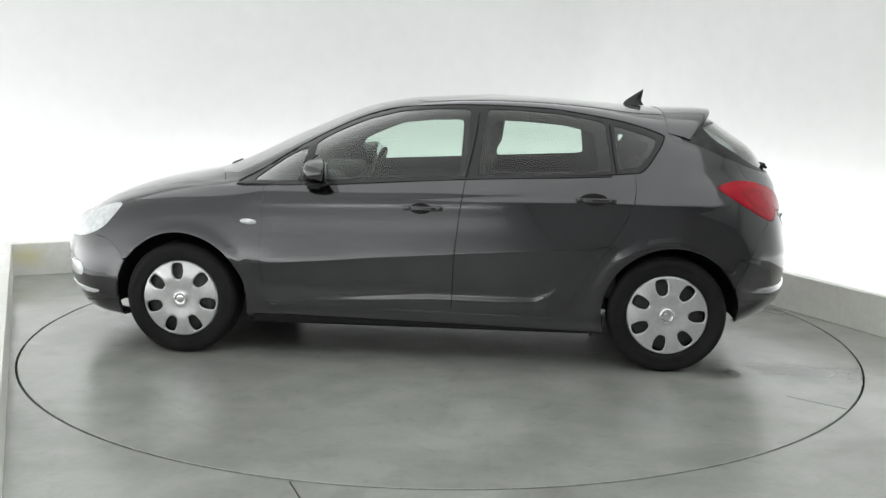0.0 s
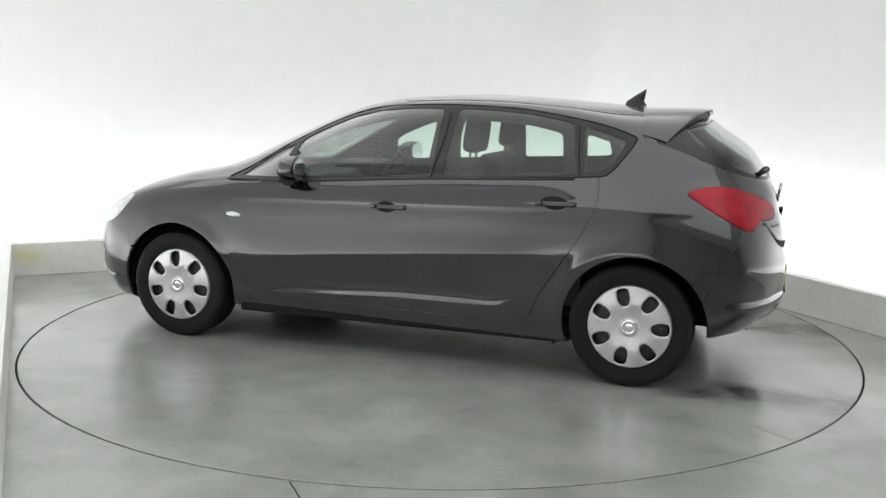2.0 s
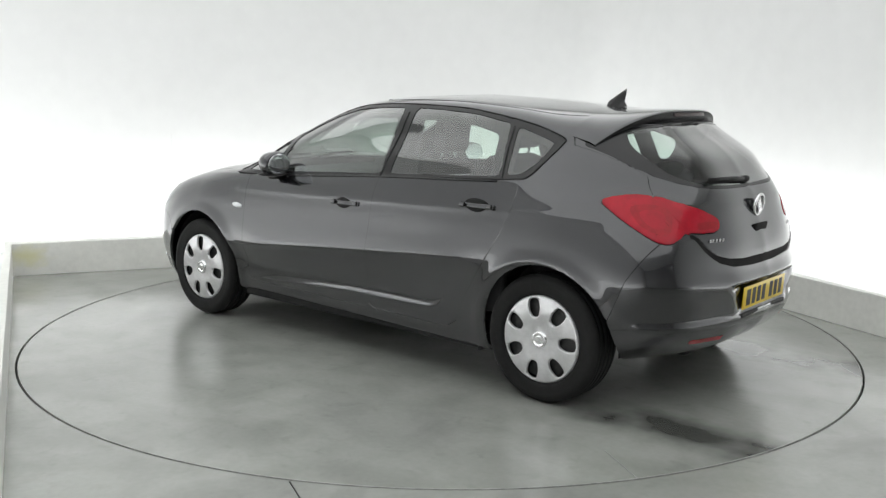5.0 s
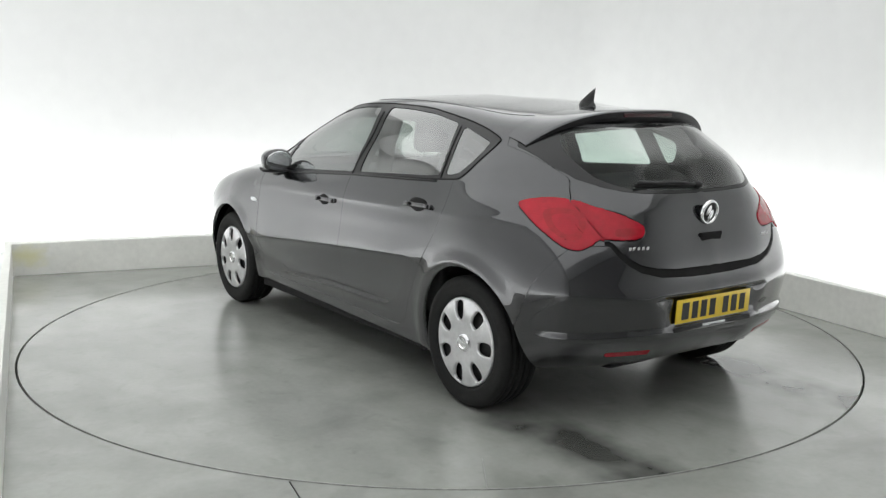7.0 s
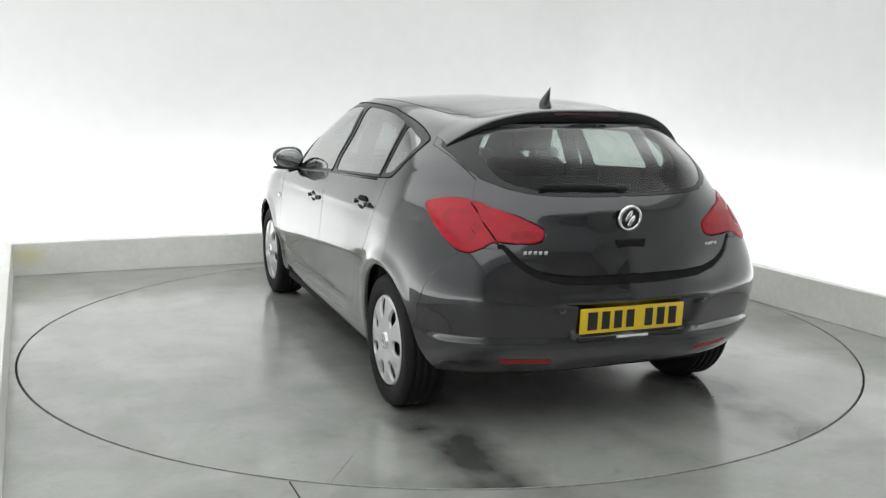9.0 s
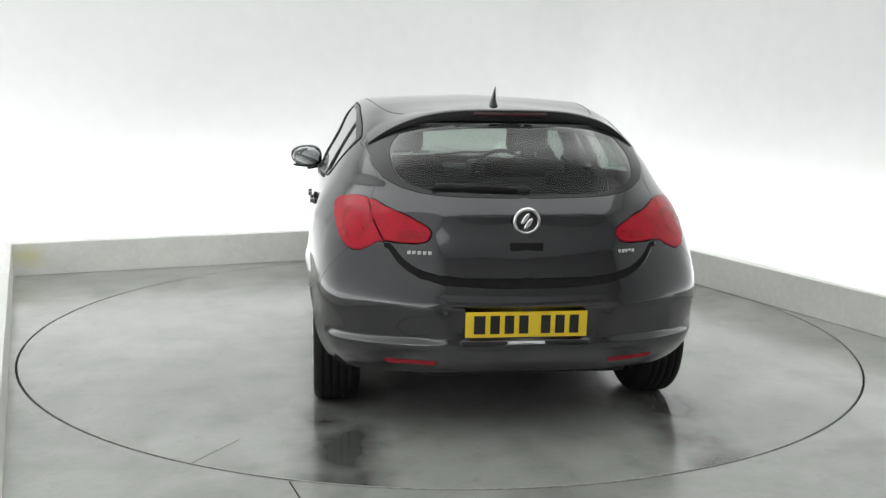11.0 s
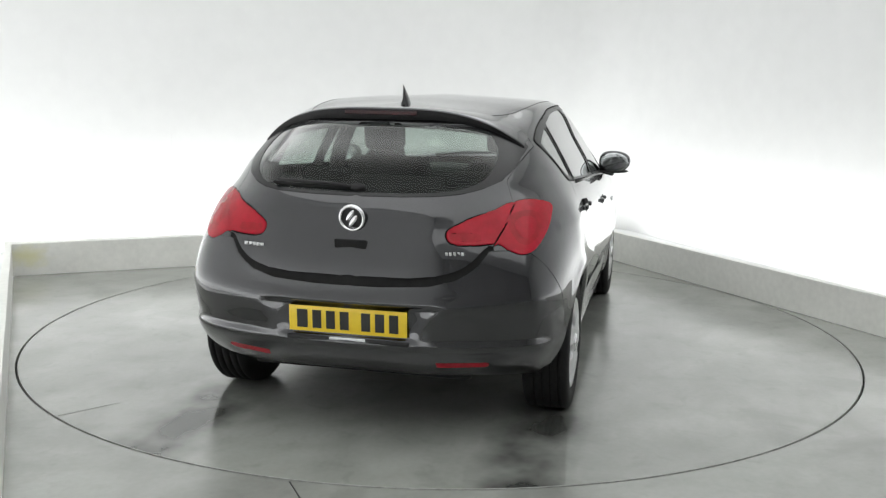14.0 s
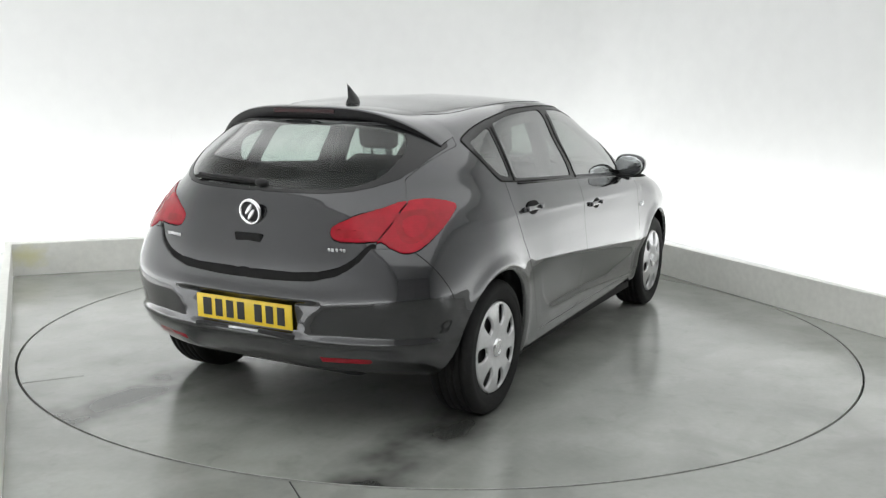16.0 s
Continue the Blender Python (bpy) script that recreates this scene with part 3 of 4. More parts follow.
def skin_part(name, data, mat, parent, label="", thing_m=None):
    V, N, F = data
    me = bpy.data.meshes.new(name)
    me.from_pydata((V - PIVOT_A).tolist(), [], [tuple(int(k) for k in f) for f in F])
    me.validate()
    for p in me.polygons:
        p.use_smooth = True
    me.materials.append(mat)
    if len(N) == len(me.vertices):
        me.normals_split_custom_set_from_vertices(N.tolist())
    ob = new(name, me)
    ob.parent = parent
    if label:
        ob["label"] = label
    return ob


PIVOT_A = np.array(PIVOT)
OFF = Matrix.Translation(-PIVOT)   # from the rear axle to the turntable centre
X_, Y_, Z_ = (1, 0, 0), (0, 1, 0), (0, 0, 1)
RC = (0.70711, 0.70711, 0)         # along the rear corner
FC = (-0.70711, 0.70711, 0)        # along the front corner


def circle(cx, cz, r, n=72):
    return [(cx + r * math.cos(2 * math.pi * k / n), cz + r * math.sin(2 * math.pi * k / n)) for k in range(n)]


def smooth_outline(pts, n=6):
    """Closed Catmull-Rom through the corner points of an outline."""
    P = np.array(pts, float)
    A = np.concatenate([P[-1:], P, P[:2]])
    out = []
    for i in range(len(P)):
        p0, p1, p2, p3 = A[i:i + 4]
        for k in range(n):
            t = k / n
            out.append(tuple(0.5 * (2 * p1 + (p2 - p0) * t + (2 * p0 - 5 * p1 + 4 * p2 - p3) * t * t + (3 * p1 - p0 - 3 * p2 + p3) * t ** 3)))
    return out


def inset_round(pts, r=0.02, n=4):
    """Round the corners of an outline by about r."""
    P = [Vector(p) for p in pts]
    out = []
    for i, p in enumerate(P):
        a, c = P[i - 1] - p, P[(i + 1) % len(P)] - p
        ra, rc = min(r, a.length * 0.45), min(r, c.length * 0.45)
        s, e = p + a.normalized() * ra, p + c.normalized() * rc
        for k in range(n + 1):
            t = k / n
            q = s * (1 - t) ** 2 + p * 2 * t * (1 - t) + e * t * t
            out.append((q.x, q.y))
    return out


DLO = [(2.37, .962), (2.10, .968), (1.79, .984), (1.08, 1.022), (.625, 1.046), (.235, 1.066), (.15, 1.085), (.085, 1.165), (.04, 1.240), (.06, 1.275), (.27, 1.338), (.60, 1.392),
       (.80, 1.406), (1.04, 1.413), (1.28, 1.408), (1.50, 1.390), (1.68, 1.345), (1.85, 1.273), (2.05, 1.165), (2.23, 1.05)]
DLO = smooth_outline(DLO, 4)
PANES = {
    "front_quarter_window": inset_round([(2.28, .985), (2.015, .992), (1.985, 1.175), (2.10, 1.12), (2.22, 1.035)], .02),
    "front_window": inset_round([(1.960, .996), (1.10, 1.038), (1.085, 1.393), (1.28, 1.391), (1.48, 1.374), (1.66, 1.330), (1.82, 1.264), (1.945, 1.198)], .025),
    "rear_window": inset_round([(1.035, 1.042), (.315, 1.076), (.360, 1.332), (.58, 1.372), (.80, 1.389), (.995, 1.395)], .025),
    "rear_quarter_window": inset_round([(.278, 1.082), (.180, 1.098), (.112, 1.172), (.078, 1.248), (.312, 1.320)], .03),
}
# clear openings left by the pillar trims and roof rails behind the glass
CLEAR_PANES = {
    "front_window": inset_round([(1.925, 1.004), (1.135, 1.046), (1.122, 1.345), (1.28, 1.342), (1.46, 1.325), (1.62, 1.285), (1.78, 1.225), (1.92, 1.160)], .03),
    "rear_window": inset_round([(.992, 1.052), (.385, 1.086), (.415, 1.285), (.58, 1.322), (.80, 1.338), (.962, 1.343)], .03),
    "rear_quarter_window": inset_round([(.262, 1.102), (.20, 1.112), (.142, 1.176), (.112, 1.235), (.287, 1.288)], .025),
}
FRONT_DOOR = [(2.205, .935), (2.222, .60), (2.215, .33), (2.18, .30), (1.20, .285), (1.165, .31), (1.152, .60), (1.125, .85), (1.09, 1.09), (1.5, 1.09), (2.21, 1.0)]
REAR_DOOR = [(1.09, 1.09), (1.125, .85), (1.152, .60), (1.165, .31), (1.13, .285), (.60, .275), (.53, .32), (.485, .43), (.42, .533), (.335, .66), (.256, .787), (.20, .91), (.19, .99), (.20, 1.09)]
LAMP = smooth_outline([(.375, 1.004), (.244, 1.032), (.12, 1.024), (.042, 1.002), (-.057, .976), (-.128, .946), (-.176, .918), (-.180, .880), (-.15, .861), (-.06, .861), (.005, .866), (.053, .838), (.10, .821), (.163, .832), (.258, .890), (.335, .950)])
HEADLAMP = smooth_outline([(-2.05, .66), (-1.96, .725), (-1.86, .785), (-1.72, .820), (-1.60, .835), (-1.585, .79), (-1.63, .71), (-1.74, .655), (-1.90, .625), (-2.02, .620)])
TAILGATE = [(-1, .676), (.145, .684), (.345, .696), (.447, .722), (.50, .752), (.537, .784), (.588, .858), (.623, .93), (.642, 1.02), (.630, 1.04), (.600, 1.110), (.66, 1.24), (.61, 1.30), (.5, 1.338), (-1, 1.365)]
REAR_BLACK = [(-.5, 1.052), (0, 1.046), (.2, 1.049), (.353, 1.055), (.44, 1.064), (.51, 1.081), (.580, 1.112), (.616, 1.158), (.642, 1.240), (.61, 1.275), (.56, 1.305), (.48, 1.33), (-.5, 1.36)]
REAR_PANE = smooth_outline([(-.40, 1.075), (-.2, 1.062), (0, 1.059), (.2, 1.062), (.38, 1.072), (.482, 1.098), (.532, 1.140), (.545, 1.220), (.505, 1.285), (.45, 1.315), (.2, 1.338), (-.2, 1.340), (-.44, 1.316)])
SCREEN = [(-1, 1.012), (.45, 1.012), (.645, 1.008), (.60, 1.14), (.545, 1.26), (.475, 1.375), (.43, 1.398), (.2, 1.412), (-1, 1.416)]
BONNET = [(3.62, -1), (3.60, .30), (3.46, .44), (3.25, .55), (2.9, .66), (2.6, .715), (2.46, .722), (2.52, .55), (2.60, .30), (2.62, -1)]


def build_body(car):
    sk = Skin()
    # openings for the wheels
    gone = np.zeros(len(sk.F), bool)
    for cx, r in ((-0.018, 0.368), (2.688, 0.378)):
        gone |= sk.cut("arch", X_, Z_, circle(cx, 0.316, r), lambda C: (C[:, 1] > 0.55) & (C[:, 2] < 0.8))
    gone = sk.label == "arch"
    sk.drop(gone)
    low = ["body"]
    sk.cut("front_bumper", X_, Z_, [(5, 0), (2.985, 0), (3.02, .40), (3.02, .56), (3.10, .64), (3.25, .665), (3.5, .665), (5, .66)], lambda C: C[:, 0] > 2.9, low)
    sk.cut("headlamp", FC, Z_, HEADLAMP, lambda C: (C[:, 0] > 2.6) & (C[:, 1] > 0.3), low + ["front_bumper"])
    sk.cut("fog", FC, Z_, inset_round([(-2.05, .395), (-1.83, .400), (-1.79, .445), (-1.83, .485), (-2.05, .478)], .02), lambda C: C[:, 0] > 2.9, ["front_bumper"])
    sk.cut("blade", FC, Z_, [(-2.10, .295), (-1.72, .312), (-1.66, .334), (-2.10, .336)], lambda C: C[:, 0] > 2.9, ["front_bumper"])
    sk.cut("bonnet", X_, Y_, BONNET, lambda C: (C[:, 0] > 2.35) & (C[:, 2] > 0.69), low)
    sk.cut("windscreen", Y_, Z_, SCREEN, lambda C: (C[:, 0] > 1.35) & (C[:, 2] > 0.98), low)
    sk.cut("lamp", RC, Z_, LAMP, lambda C: (C[:, 0] < -0.15) & (C[:, 1] > 0.25), low)
    sk.cut("lamp_inner", Y_, Z_, [(-1, .75), (.55, .75), (.588, .858), (.623, .93), (.655, 1.06), (-1, 1.06)], lambda C: C[:, 0] < -0.3, ["lamp"])
    sk.cut("rear_black", Y_, Z_, REAR_BLACK, lambda C: (C[:, 0] < 0.05) & (C[:, 2] > 1.0), low)
    sk.cut("rear_glass", Y_, Z_, REAR_PANE, lambda C: (C[:, 0] < 0.05) & (C[:, 2] > 1.0), ["rear_black"])
    sk.cut("tailgate", Y_, Z_, TAILGATE, lambda C: (C[:, 0] < 0.0) & (C[:, 2] > 0.6), low)
    sk.cut("slot", Y_, Z_, [(-1, .70), (-1, .714), (.26, .722), (.37, .734), (.435, .749), (.482, .772), (.522, .803), (.566, .858), (.66, .86), (.60, .60), (-1, .60)], lambda C: (C[:, 0] < -0.4) & (C[:, 2] > 0.6), ["tailgate"])
    sk.cut("lamp_core", RC, Z_, smooth_outline([(.255, .975), (.16, .985), (.085, .962), (.085, .895), (.115, .862), (.17, .872), (.23, .91)]), lambda C: C[:, 0] < -0.15, ["lamp"])
    sk.cut("lamp_eye", RC, Z_, smooth_outline([(.218, .955), (.16, .964), (.112, .946), (.112, .905), (.135, .886), (.17, .893), (.205, .920)]), lambda C: C[:, 0] < -0.15, ["lamp_core"])
    sk.cut("lamp_bar", RC, Z_, inset_round([(-.055, .905), (-.165, .908), (-.170, .882), (-.055, .878)], .01), lambda C: C[:, 0] < -0.3, ["lamp_inner"])
    sk.cut("rear_bumper", X_, Z_, [(-2, 0), (-.28, 0), (-.355, .46), (-.43, .66), (-.50, .78), (-.54, .84), (-2, .84)], lambda C: C[:, 0] < -0.2, low)
    sk.cut("reflector", Y_, Z_, inset_round([(.36, .343), (.585, .347), (.59, .370), (.36, .366)], .008), lambda C: (C[:, 0] < -0.3) & (C[:, 2] < 0.45), ["rear_bumper"])
    sk.cut("trim", X_, Z_, DLO, lambda C: (C[:, 1] > 0.4) & (C[:, 0] < 2.5) & (C[:, 2] > 0.9), low)
    for name, outline in PANES.items():
        sk.cut(name, X_, Z_, outline, lambda C: C[:, 1] > 0.4, ["trim"])
    for name, outline in CLEAR_PANES.items():
        sk.cut(name + "_clear", X_, Z_, outline, lambda C: C[:, 1] > 0.4, [name])
    sk.cut("front_door", X_, Z_, FRONT_DOOR, lambda C: (C[:, 1] > 0.7), low)
    sk.cut("rear_door", X_, Z_, REAR_DOOR, lambda C: (C[:, 1] > 0.7), low)
    sk.normals()
    grey = "dark grey metallic paint"
    skin_part("body", sk.panel(["body"], lip=0.018), PAINT, car)
    for name, gap in (("front_bumper", .0022), ("bonnet", .0022), ("tailgate", .0035), ("rear_bumper", .0022)):
        skin_part(name, sk.panel([name], gap=gap), PAINT, car, grey)
    # black sheet: the slot plus the shade band under the tailgate edge, as colour
    skin_part("shaded_boot_slot", sk.panel(["slot"], gap=0, lip=0, offset=-0.008), DARK, car, "slot below the tailgate edge with its shade painted black")
    skin_part("windscreen", sk.panel(["windscreen"], gap=0, lip=0), GLASS, car, "green-tinted windscreen")
    skin_part("rear_window_surround", sk.panel(["rear_black"], gap=0.0), TRIM, car, "gloss black surround of the rear window")
    skin_part("tailgate_window", sk.panel(["rear_glass"], gap=0, lip=0, offset=-0.002), REAR_GLASS, car, "tinted tailgate window")
    for s in (1, -1):
        for name in ("front_door", "rear_door"):
            door = skin_part(name, sk.panel([name], (s,)), PAINT, car)
            yield name, s, door
        skin_part("window_trim", sk.panel(["trim"], (s,), gap=0, lip=0.010), TRIM, car, "black window frames and pillars")
        for name in PANES:
            skin_part(name, sk.panel([name, name + "_clear"], (s,), gap=0, lip=0, offset=-0.004), GLASS, car)
        lamp = skin_part("tail_lamp", sk.panel(["lamp"], (s,), gap=0.004, offset=0.005), RED, car, "red tail lamp")
        skin_part("lamp_chamber", sk.panel(["lamp_core"], (s,), gap=-0.005, lip=0, offset=0.0045), DEEP_RED, lamp, "deep red lamp chamber")
        skin_part("lamp_eye", sk.panel(["lamp_eye"], (s,), gap=-0.003, lip=0.004, offset=0.0065), RED, lamp, "bright red lamp eye")
        gate = skin_part("tail_lamp", sk.panel(["lamp_inner"], (s,), gap=0.004, offset=0.004), RED, car, "red tail lamp on the tailgate")
        skin_part("lamp_chamber", sk.panel(["lamp_bar"], (s,), gap=-0.005, lip=0, offset=0.0035), DEEP_RED, gate, "deep red lamp chamber")
        skin_part("fog_lamp", sk.panel(["fog"], (s,), gap=0.002, lip=0.006, offset=0.002), CLEAR, car, "fog lamp with bright surround")
        skin_part("bumper_blade", sk.panel(["blade"], (s,), gap=0.001, lip=0.006, offset=0.006), CLEAR, car, "bright bumper corner blade")
        skin_part("reflector", sk.panel(["reflector"], (s,), gap=0.001, lip=0.003, offset=0.001), DEEP_RED, car, "narrow red bumper reflector")
        skin_part("headlamp", sk.panel(["headlamp"], (s,), gap=0.002, offset=0.002), CLEAR, car, "clear glazed headlamp")
    # the shell also backs the front quarter panes, standing in for the dim cabin
    solid = [n for n in set(sk.label) if not n.endswith("_clear") and n not in ("windscreen", "rear_glass")]
    skin_part("inner_shell", sk.panel(solid, gap=0, lip=0, offset=-0.022), DARK, car, "black inner shell, also darkening the front quarter windows from behind")
    yield "skin", 0, sk


def build_wheel():
    """A wheel at the origin, outside towards +y: dark rim, tyre and silver cover with seven holes."""
    bm = bmesh.new()
    lathe(bm, [(.001, -.015), (.10, -.015), (.16, -.03), (.195, -.02), (.20, -.09), (.20, -.18)], 48)
    bmesh.ops.recalc_face_normals(bm, faces=bm.faces)
    rim = part("wheel", bm, STEEL, None, "dark steel wheel")
    bm = bmesh.new()
    prof = [(.205, -.175), (.212, -.195), (.235, -.203), (.265, -.206), (.292, -.200), (.308, -.186), (.3145, -.170)]
    for k in range(4):   # tread with four grooves
        y = -.150 + k * .036
        prof += [(.316, y - .012), (.316, y), (.309, y + .001), (.309, y + .008), (.316, y + .009)]
    prof += [(.3155, -.022), (.312, -.012), (.303, .000), (.290, .006), (.272, .0095), (.270, .0085), (.255, .010), (.250, .0085), (.236, .008), (.226, .003), (.216, -.006), (.212, -.014), (.205, -.03)]
    lathe(bm, prof, 96)
    bmesh.ops.recalc_face_normals(bm, faces=bm.faces)
    part("tyre", bm, RUBBER, rim, "black rubber tyre")
    # cover: polar grid with seven rounded holes
    n, rad = 252, [0.0005, .02, .034, .040, .046] + [.056 + .0075 * k for k in range(20)] + [.203, .208, .212, .2155, .2175, .218]

    def height(r):
        u = r / 0.218
        h = 0.004 + 0.012 * math.exp(-((u - 0.62) / 0.30) ** 2) - 0.004 * u
        if u > 0.955:
            h -= 0.016 * ((u - 0.955) / 0.045) ** 2
        if r < 0.041:
            h += 0.005 - 0.003 * (r / 0.041) ** 2
        return h

    V, N = [], []
    for r in rad:
        for k in range(n):
            a = 2 * math.pi * k / n
            V.append([r * math.cos(a), height(r), r * math.sin(a)])
    V = np.array(V)
    F = np.array([(i * n + k, i * n + (k + 1) % n, (i + 1) * n + (k + 1) % n, (i + 1) * n + k) for i in range(len(rad) - 1) for k in range(n)])
    C = V[F].mean(1)
    hole = np.zeros(len(F), bool)
    outs = []
    for h in range(7):
        a = 2 * math.pi * (h + 0.25) / 7
        er, et = np.array((math.cos(a), math.sin(a))), np.array((-math.sin(a), math.cos(a)))
        shape = inset_round([(.110, -.019), (.148, -.034), (.196, -.031), (.204, 0), (.196, .031), (.148, .034), (.110, .019)], .016)
        outs.append(np.array([er * p + et * q for p, q in shape]))
        lr, lt = C[:, [0, 2]] @ er, C[:, [0, 2]] @ et
        S = np.array(shape)
        inn = np.zeros(len(F), bool)
        for p, q in zip(S, np.roll(S, -1, 0)):
            cr = (p[1] > lt) != (q[1] > lt)
            with np.errstate(divide="ignore", invalid="ignore"):
                inn ^= cr & (lr < (q[0] - p[0]) * (lt - p[1]) / (q[1] - p[1]) + p[0])
        hole |= inn
    cin, cout = np.zeros(len(V), int), np.zeros(len(V), int)
    for k in range(4):
        np.add.at(cin, F[:, k], hole.astype(int)), np.add.at(cout, F[:, k], (~hole).astype(int))
    for v in np.where((cin > 0) & (cout > 0))[0]:
        P, best, bd = V[v, [0, 2]], None, 1e9
        for O in outs:
            for p, q in zip(O, np.roll(O, -1, 0)):
                t = min(1, max(0, (P - p) @ (q - p) / max((q - p) @ (q - p), 1e-12)))
                w = p + t * (q - p)
                d = np.hypot(*(w - P))
                if d < bd:
                    best, bd = w, d
        V[v, 0], V[v, 2] = best
        V[v, 1] = height(float(np.hypot(*best))) - 0.002
    bm = bmesh.new()
    bv = [bm.verts.new(v) for v in V]
    for f in F[~hole]:
        bm.faces.new([bv[k] for k in f])
    for v in [v for v in bm.verts if not v.link_faces]:
        bm.verts.remove(v)
    edges = [e for e in bm.edges if e.is_boundary and 0.05 < e.verts[0].co.xz.length]
    g = bmesh.ops.extrude_edge_only(bm, edges=edges)
    for e in g["geom"]:
        if isinstance(e, bmesh.types.BMVert):
            e.co.y -= 0.014
    bmesh.ops.recalc_face_normals(bm, faces=bm.faces)
    part("wheel_cover", bm, SILVER, rim, "silver plastic wheel cover with seven holes")
    bm = bmesh.new()
    lathe(bm, [(.001, .0135), (.020, .0140), (.024, .0125), (.029, .0170), (.036, .0165), (.040, .0130), (.044, .006)], 40)
    bmesh.ops.recalc_face_normals(bm, faces=bm.faces)
    part("hub_badge", bm, CHROME, rim, "round metal hub badge")
    return rim


def build_car():
    car = new("car")
    tagged(car, "dark grey metallic five-door hatchback parked on the turntable", "car")
    sk = None
    doors = {}
    for name, s, ob in build_body(car):
        if name == "skin":
            sk = ob
        else:
            doors[name, s] = ob

    def add(name, bm, mat, label="", parent=None, smooth=True):
        shifted = parent is not None and parent.matrix_basis.translation.length > 0.1
        return part(name, bm, mat, parent or car, label, smooth, None if shifted else OFF)

    # wheels
    first = build_wheel()
    first.parent = car
    first.matrix_basis = OFF @ pose(0, 0.876, 0.316, 0, -12.7)
    for m in (pose(2.685, 0.876, 0.316, 0, -21.4, 0), pose(0, -0.876, 0.316, 0, 0, 180) @ pose(0, 0, 0, 0, 65), pose(2.685, -0.876, 0.316, 0, 0, 180) @ pose(0, 0, 0, 0, 20)):
        w = copy_thing(first, OFF @ m)
        w.parent = car
    # wheel arch liners and underbody
    for cx in (0.0, 2.685):
        for s in (1, -1):
            bm = bmesh.new()
            n = 40
            rows = [[bm.verts.new((cx + r * math.cos(a), s * y, 0.316 + r * math.sin(a))) for a in [math.radians(-6 + 192 * k / n) for k in range(n + 1)]] for r, y in ((.379, .82 if cx > 1 else .79), (.384, .78), (.385, .56), (.12, .55))]
            for a, c in zip(rows, rows[1:]):
                for k in range(n):
                    bm.faces.new((a[k], a[k + 1], c[k + 1], c[k]))
            add("wheel_arch_liner", bm, DARK, "black wheel arch liner")
    bm = bmesh.new()
    box(bm, 2.0, 1.5, 0.10, pose(1.33, 0, 0.22), 0.02)
    box(bm, 0.75, 1.0, 0.12, pose(-0.20, 0, 0.32), 0.03)
    box(bm, 0.75, 1.0, 0.12, pose(2.95, 0, 0.27), 0.03)
    add("underbody", bm, DARK, "black underbody")
    for cx in (0.0, 2.685):
        bm = bmesh.new()
        tube(bm, [(cx, -0.74, .316), (cx, 0.74, .316)], 0.045, 12)
        add("axle", bm, DARK)
    # dark sill strips
    for s in (1, -1):
        bm = bmesh.new()
        box(bm, 1.88, 0.05, 0.05, pose(1.345, s * 0.812, 0.212), 0.012)
        add("sill_strip", bm, DARK, "black plastic sill strip")

    def surf(x, z, s=1):
        """Outer half width of the body at x, z."""
        d = (sk.V[:, 0] - x) ** 2 + (sk.V[:, 2] - z) ** 2 + np.where(sk.V[:, 1] < 0.3, 9, 0)
        near = d < max(4e-4, float(d.min()) * 1.5)
        return s * float(sk.V[near, 1].max())

    def side(x, z, s=1):
        """Half width of the body at x, z, blended between the nearest skin points."""
        d = (sk.V[:, 0] - x) ** 2 + (sk.V[:, 2] - z) ** 2 + np.where(sk.V[:, 1] < 0.3, 9, 0)
        k = np.argsort(d)[:8]
        w = 1 / (d[k] + 1e-4)
        return s * float((sk.V[k, 1] * w).sum() / w.sum())

    def tail(y, z):
        """Rearmost x of the body at y, z."""
        d = (sk.V[:, 1] - abs(y)) ** 2 + (sk.V[:, 2] - z) ** 2 + np.where(sk.V[:, 0] > 0, 9, 0)
        return float(sk.V[np.argmin(d), 0])

    # doors: handles with a recess cup, side indicators, mirrors
    for s in (1, -1):
        for door, hx, hz in (("front_door", 1.322, 0.860), ("rear_door", 0.402, 0.925)):
            y = surf(hx, hz)
            # black ellipsoid paints the shade of the hollow behind the handle
            bm = bmesh.new()
            bmesh.ops.create_uvsphere(bm, u_segments=20, v_segments=10, radius=1, matrix=pose(hx + .012, s * (y - 0.008), hz - .003) @ Matrix.Diagonal((.080, .0125, .042, 1)))
            cup = add("handle_recess_shade", bm, DARK, "handle recess with its shade put in as black", doors[door, s])
            bm = bmesh.new()
            box(bm, .215, .018, .026, pose(hx, s * (y + 0.013), hz + .001, s * 6), .008, 3)
            for v in bm.verts:
                v.co.y -= s * 0.16 * ((v.co.x - hx)) ** 2 / 0.1
            for dx in (-.085, .085):
                box(bm, .03, .024, .022, pose(hx + dx, s * (y + .007), hz + .003), .005)
            add("door_handle", bm, PAINT, "grey painted door handle", doors[door, s])
        y = surf(2.27, .765)
        bm = bmesh.new()
        bmesh.ops.create_uvsphere(bm, u_segments=16, v_segments=8, radius=1, matrix=pose(2.285, s * y, .765, 0, -4) @ Matrix.Diagonal((.048, .010, .016, 1)))
        add("side_indicator", bm, CLEAR, "clear side indicator lens")
        # mirror
        bm = bmesh.new()
        bmesh.ops.create_uvsphere(bm, u_segments=32, v_segments=18, radius=1)
        for v in bm.verts:
            x, yy, z = v.co
            q = lambda c, p: math.copysign(abs(c) ** p, c)
            fx = q(x, .75) * (0.10 if x > 0 else 0.028)
            v.co = Vector((1.872 + fx - 0.02 * yy, s * (0.925 + 0.102 * q(yy, .8)), 1.046 + 0.072 * q(z, .8) * (1 - 0.18 * yy) + 0.008 * yy))
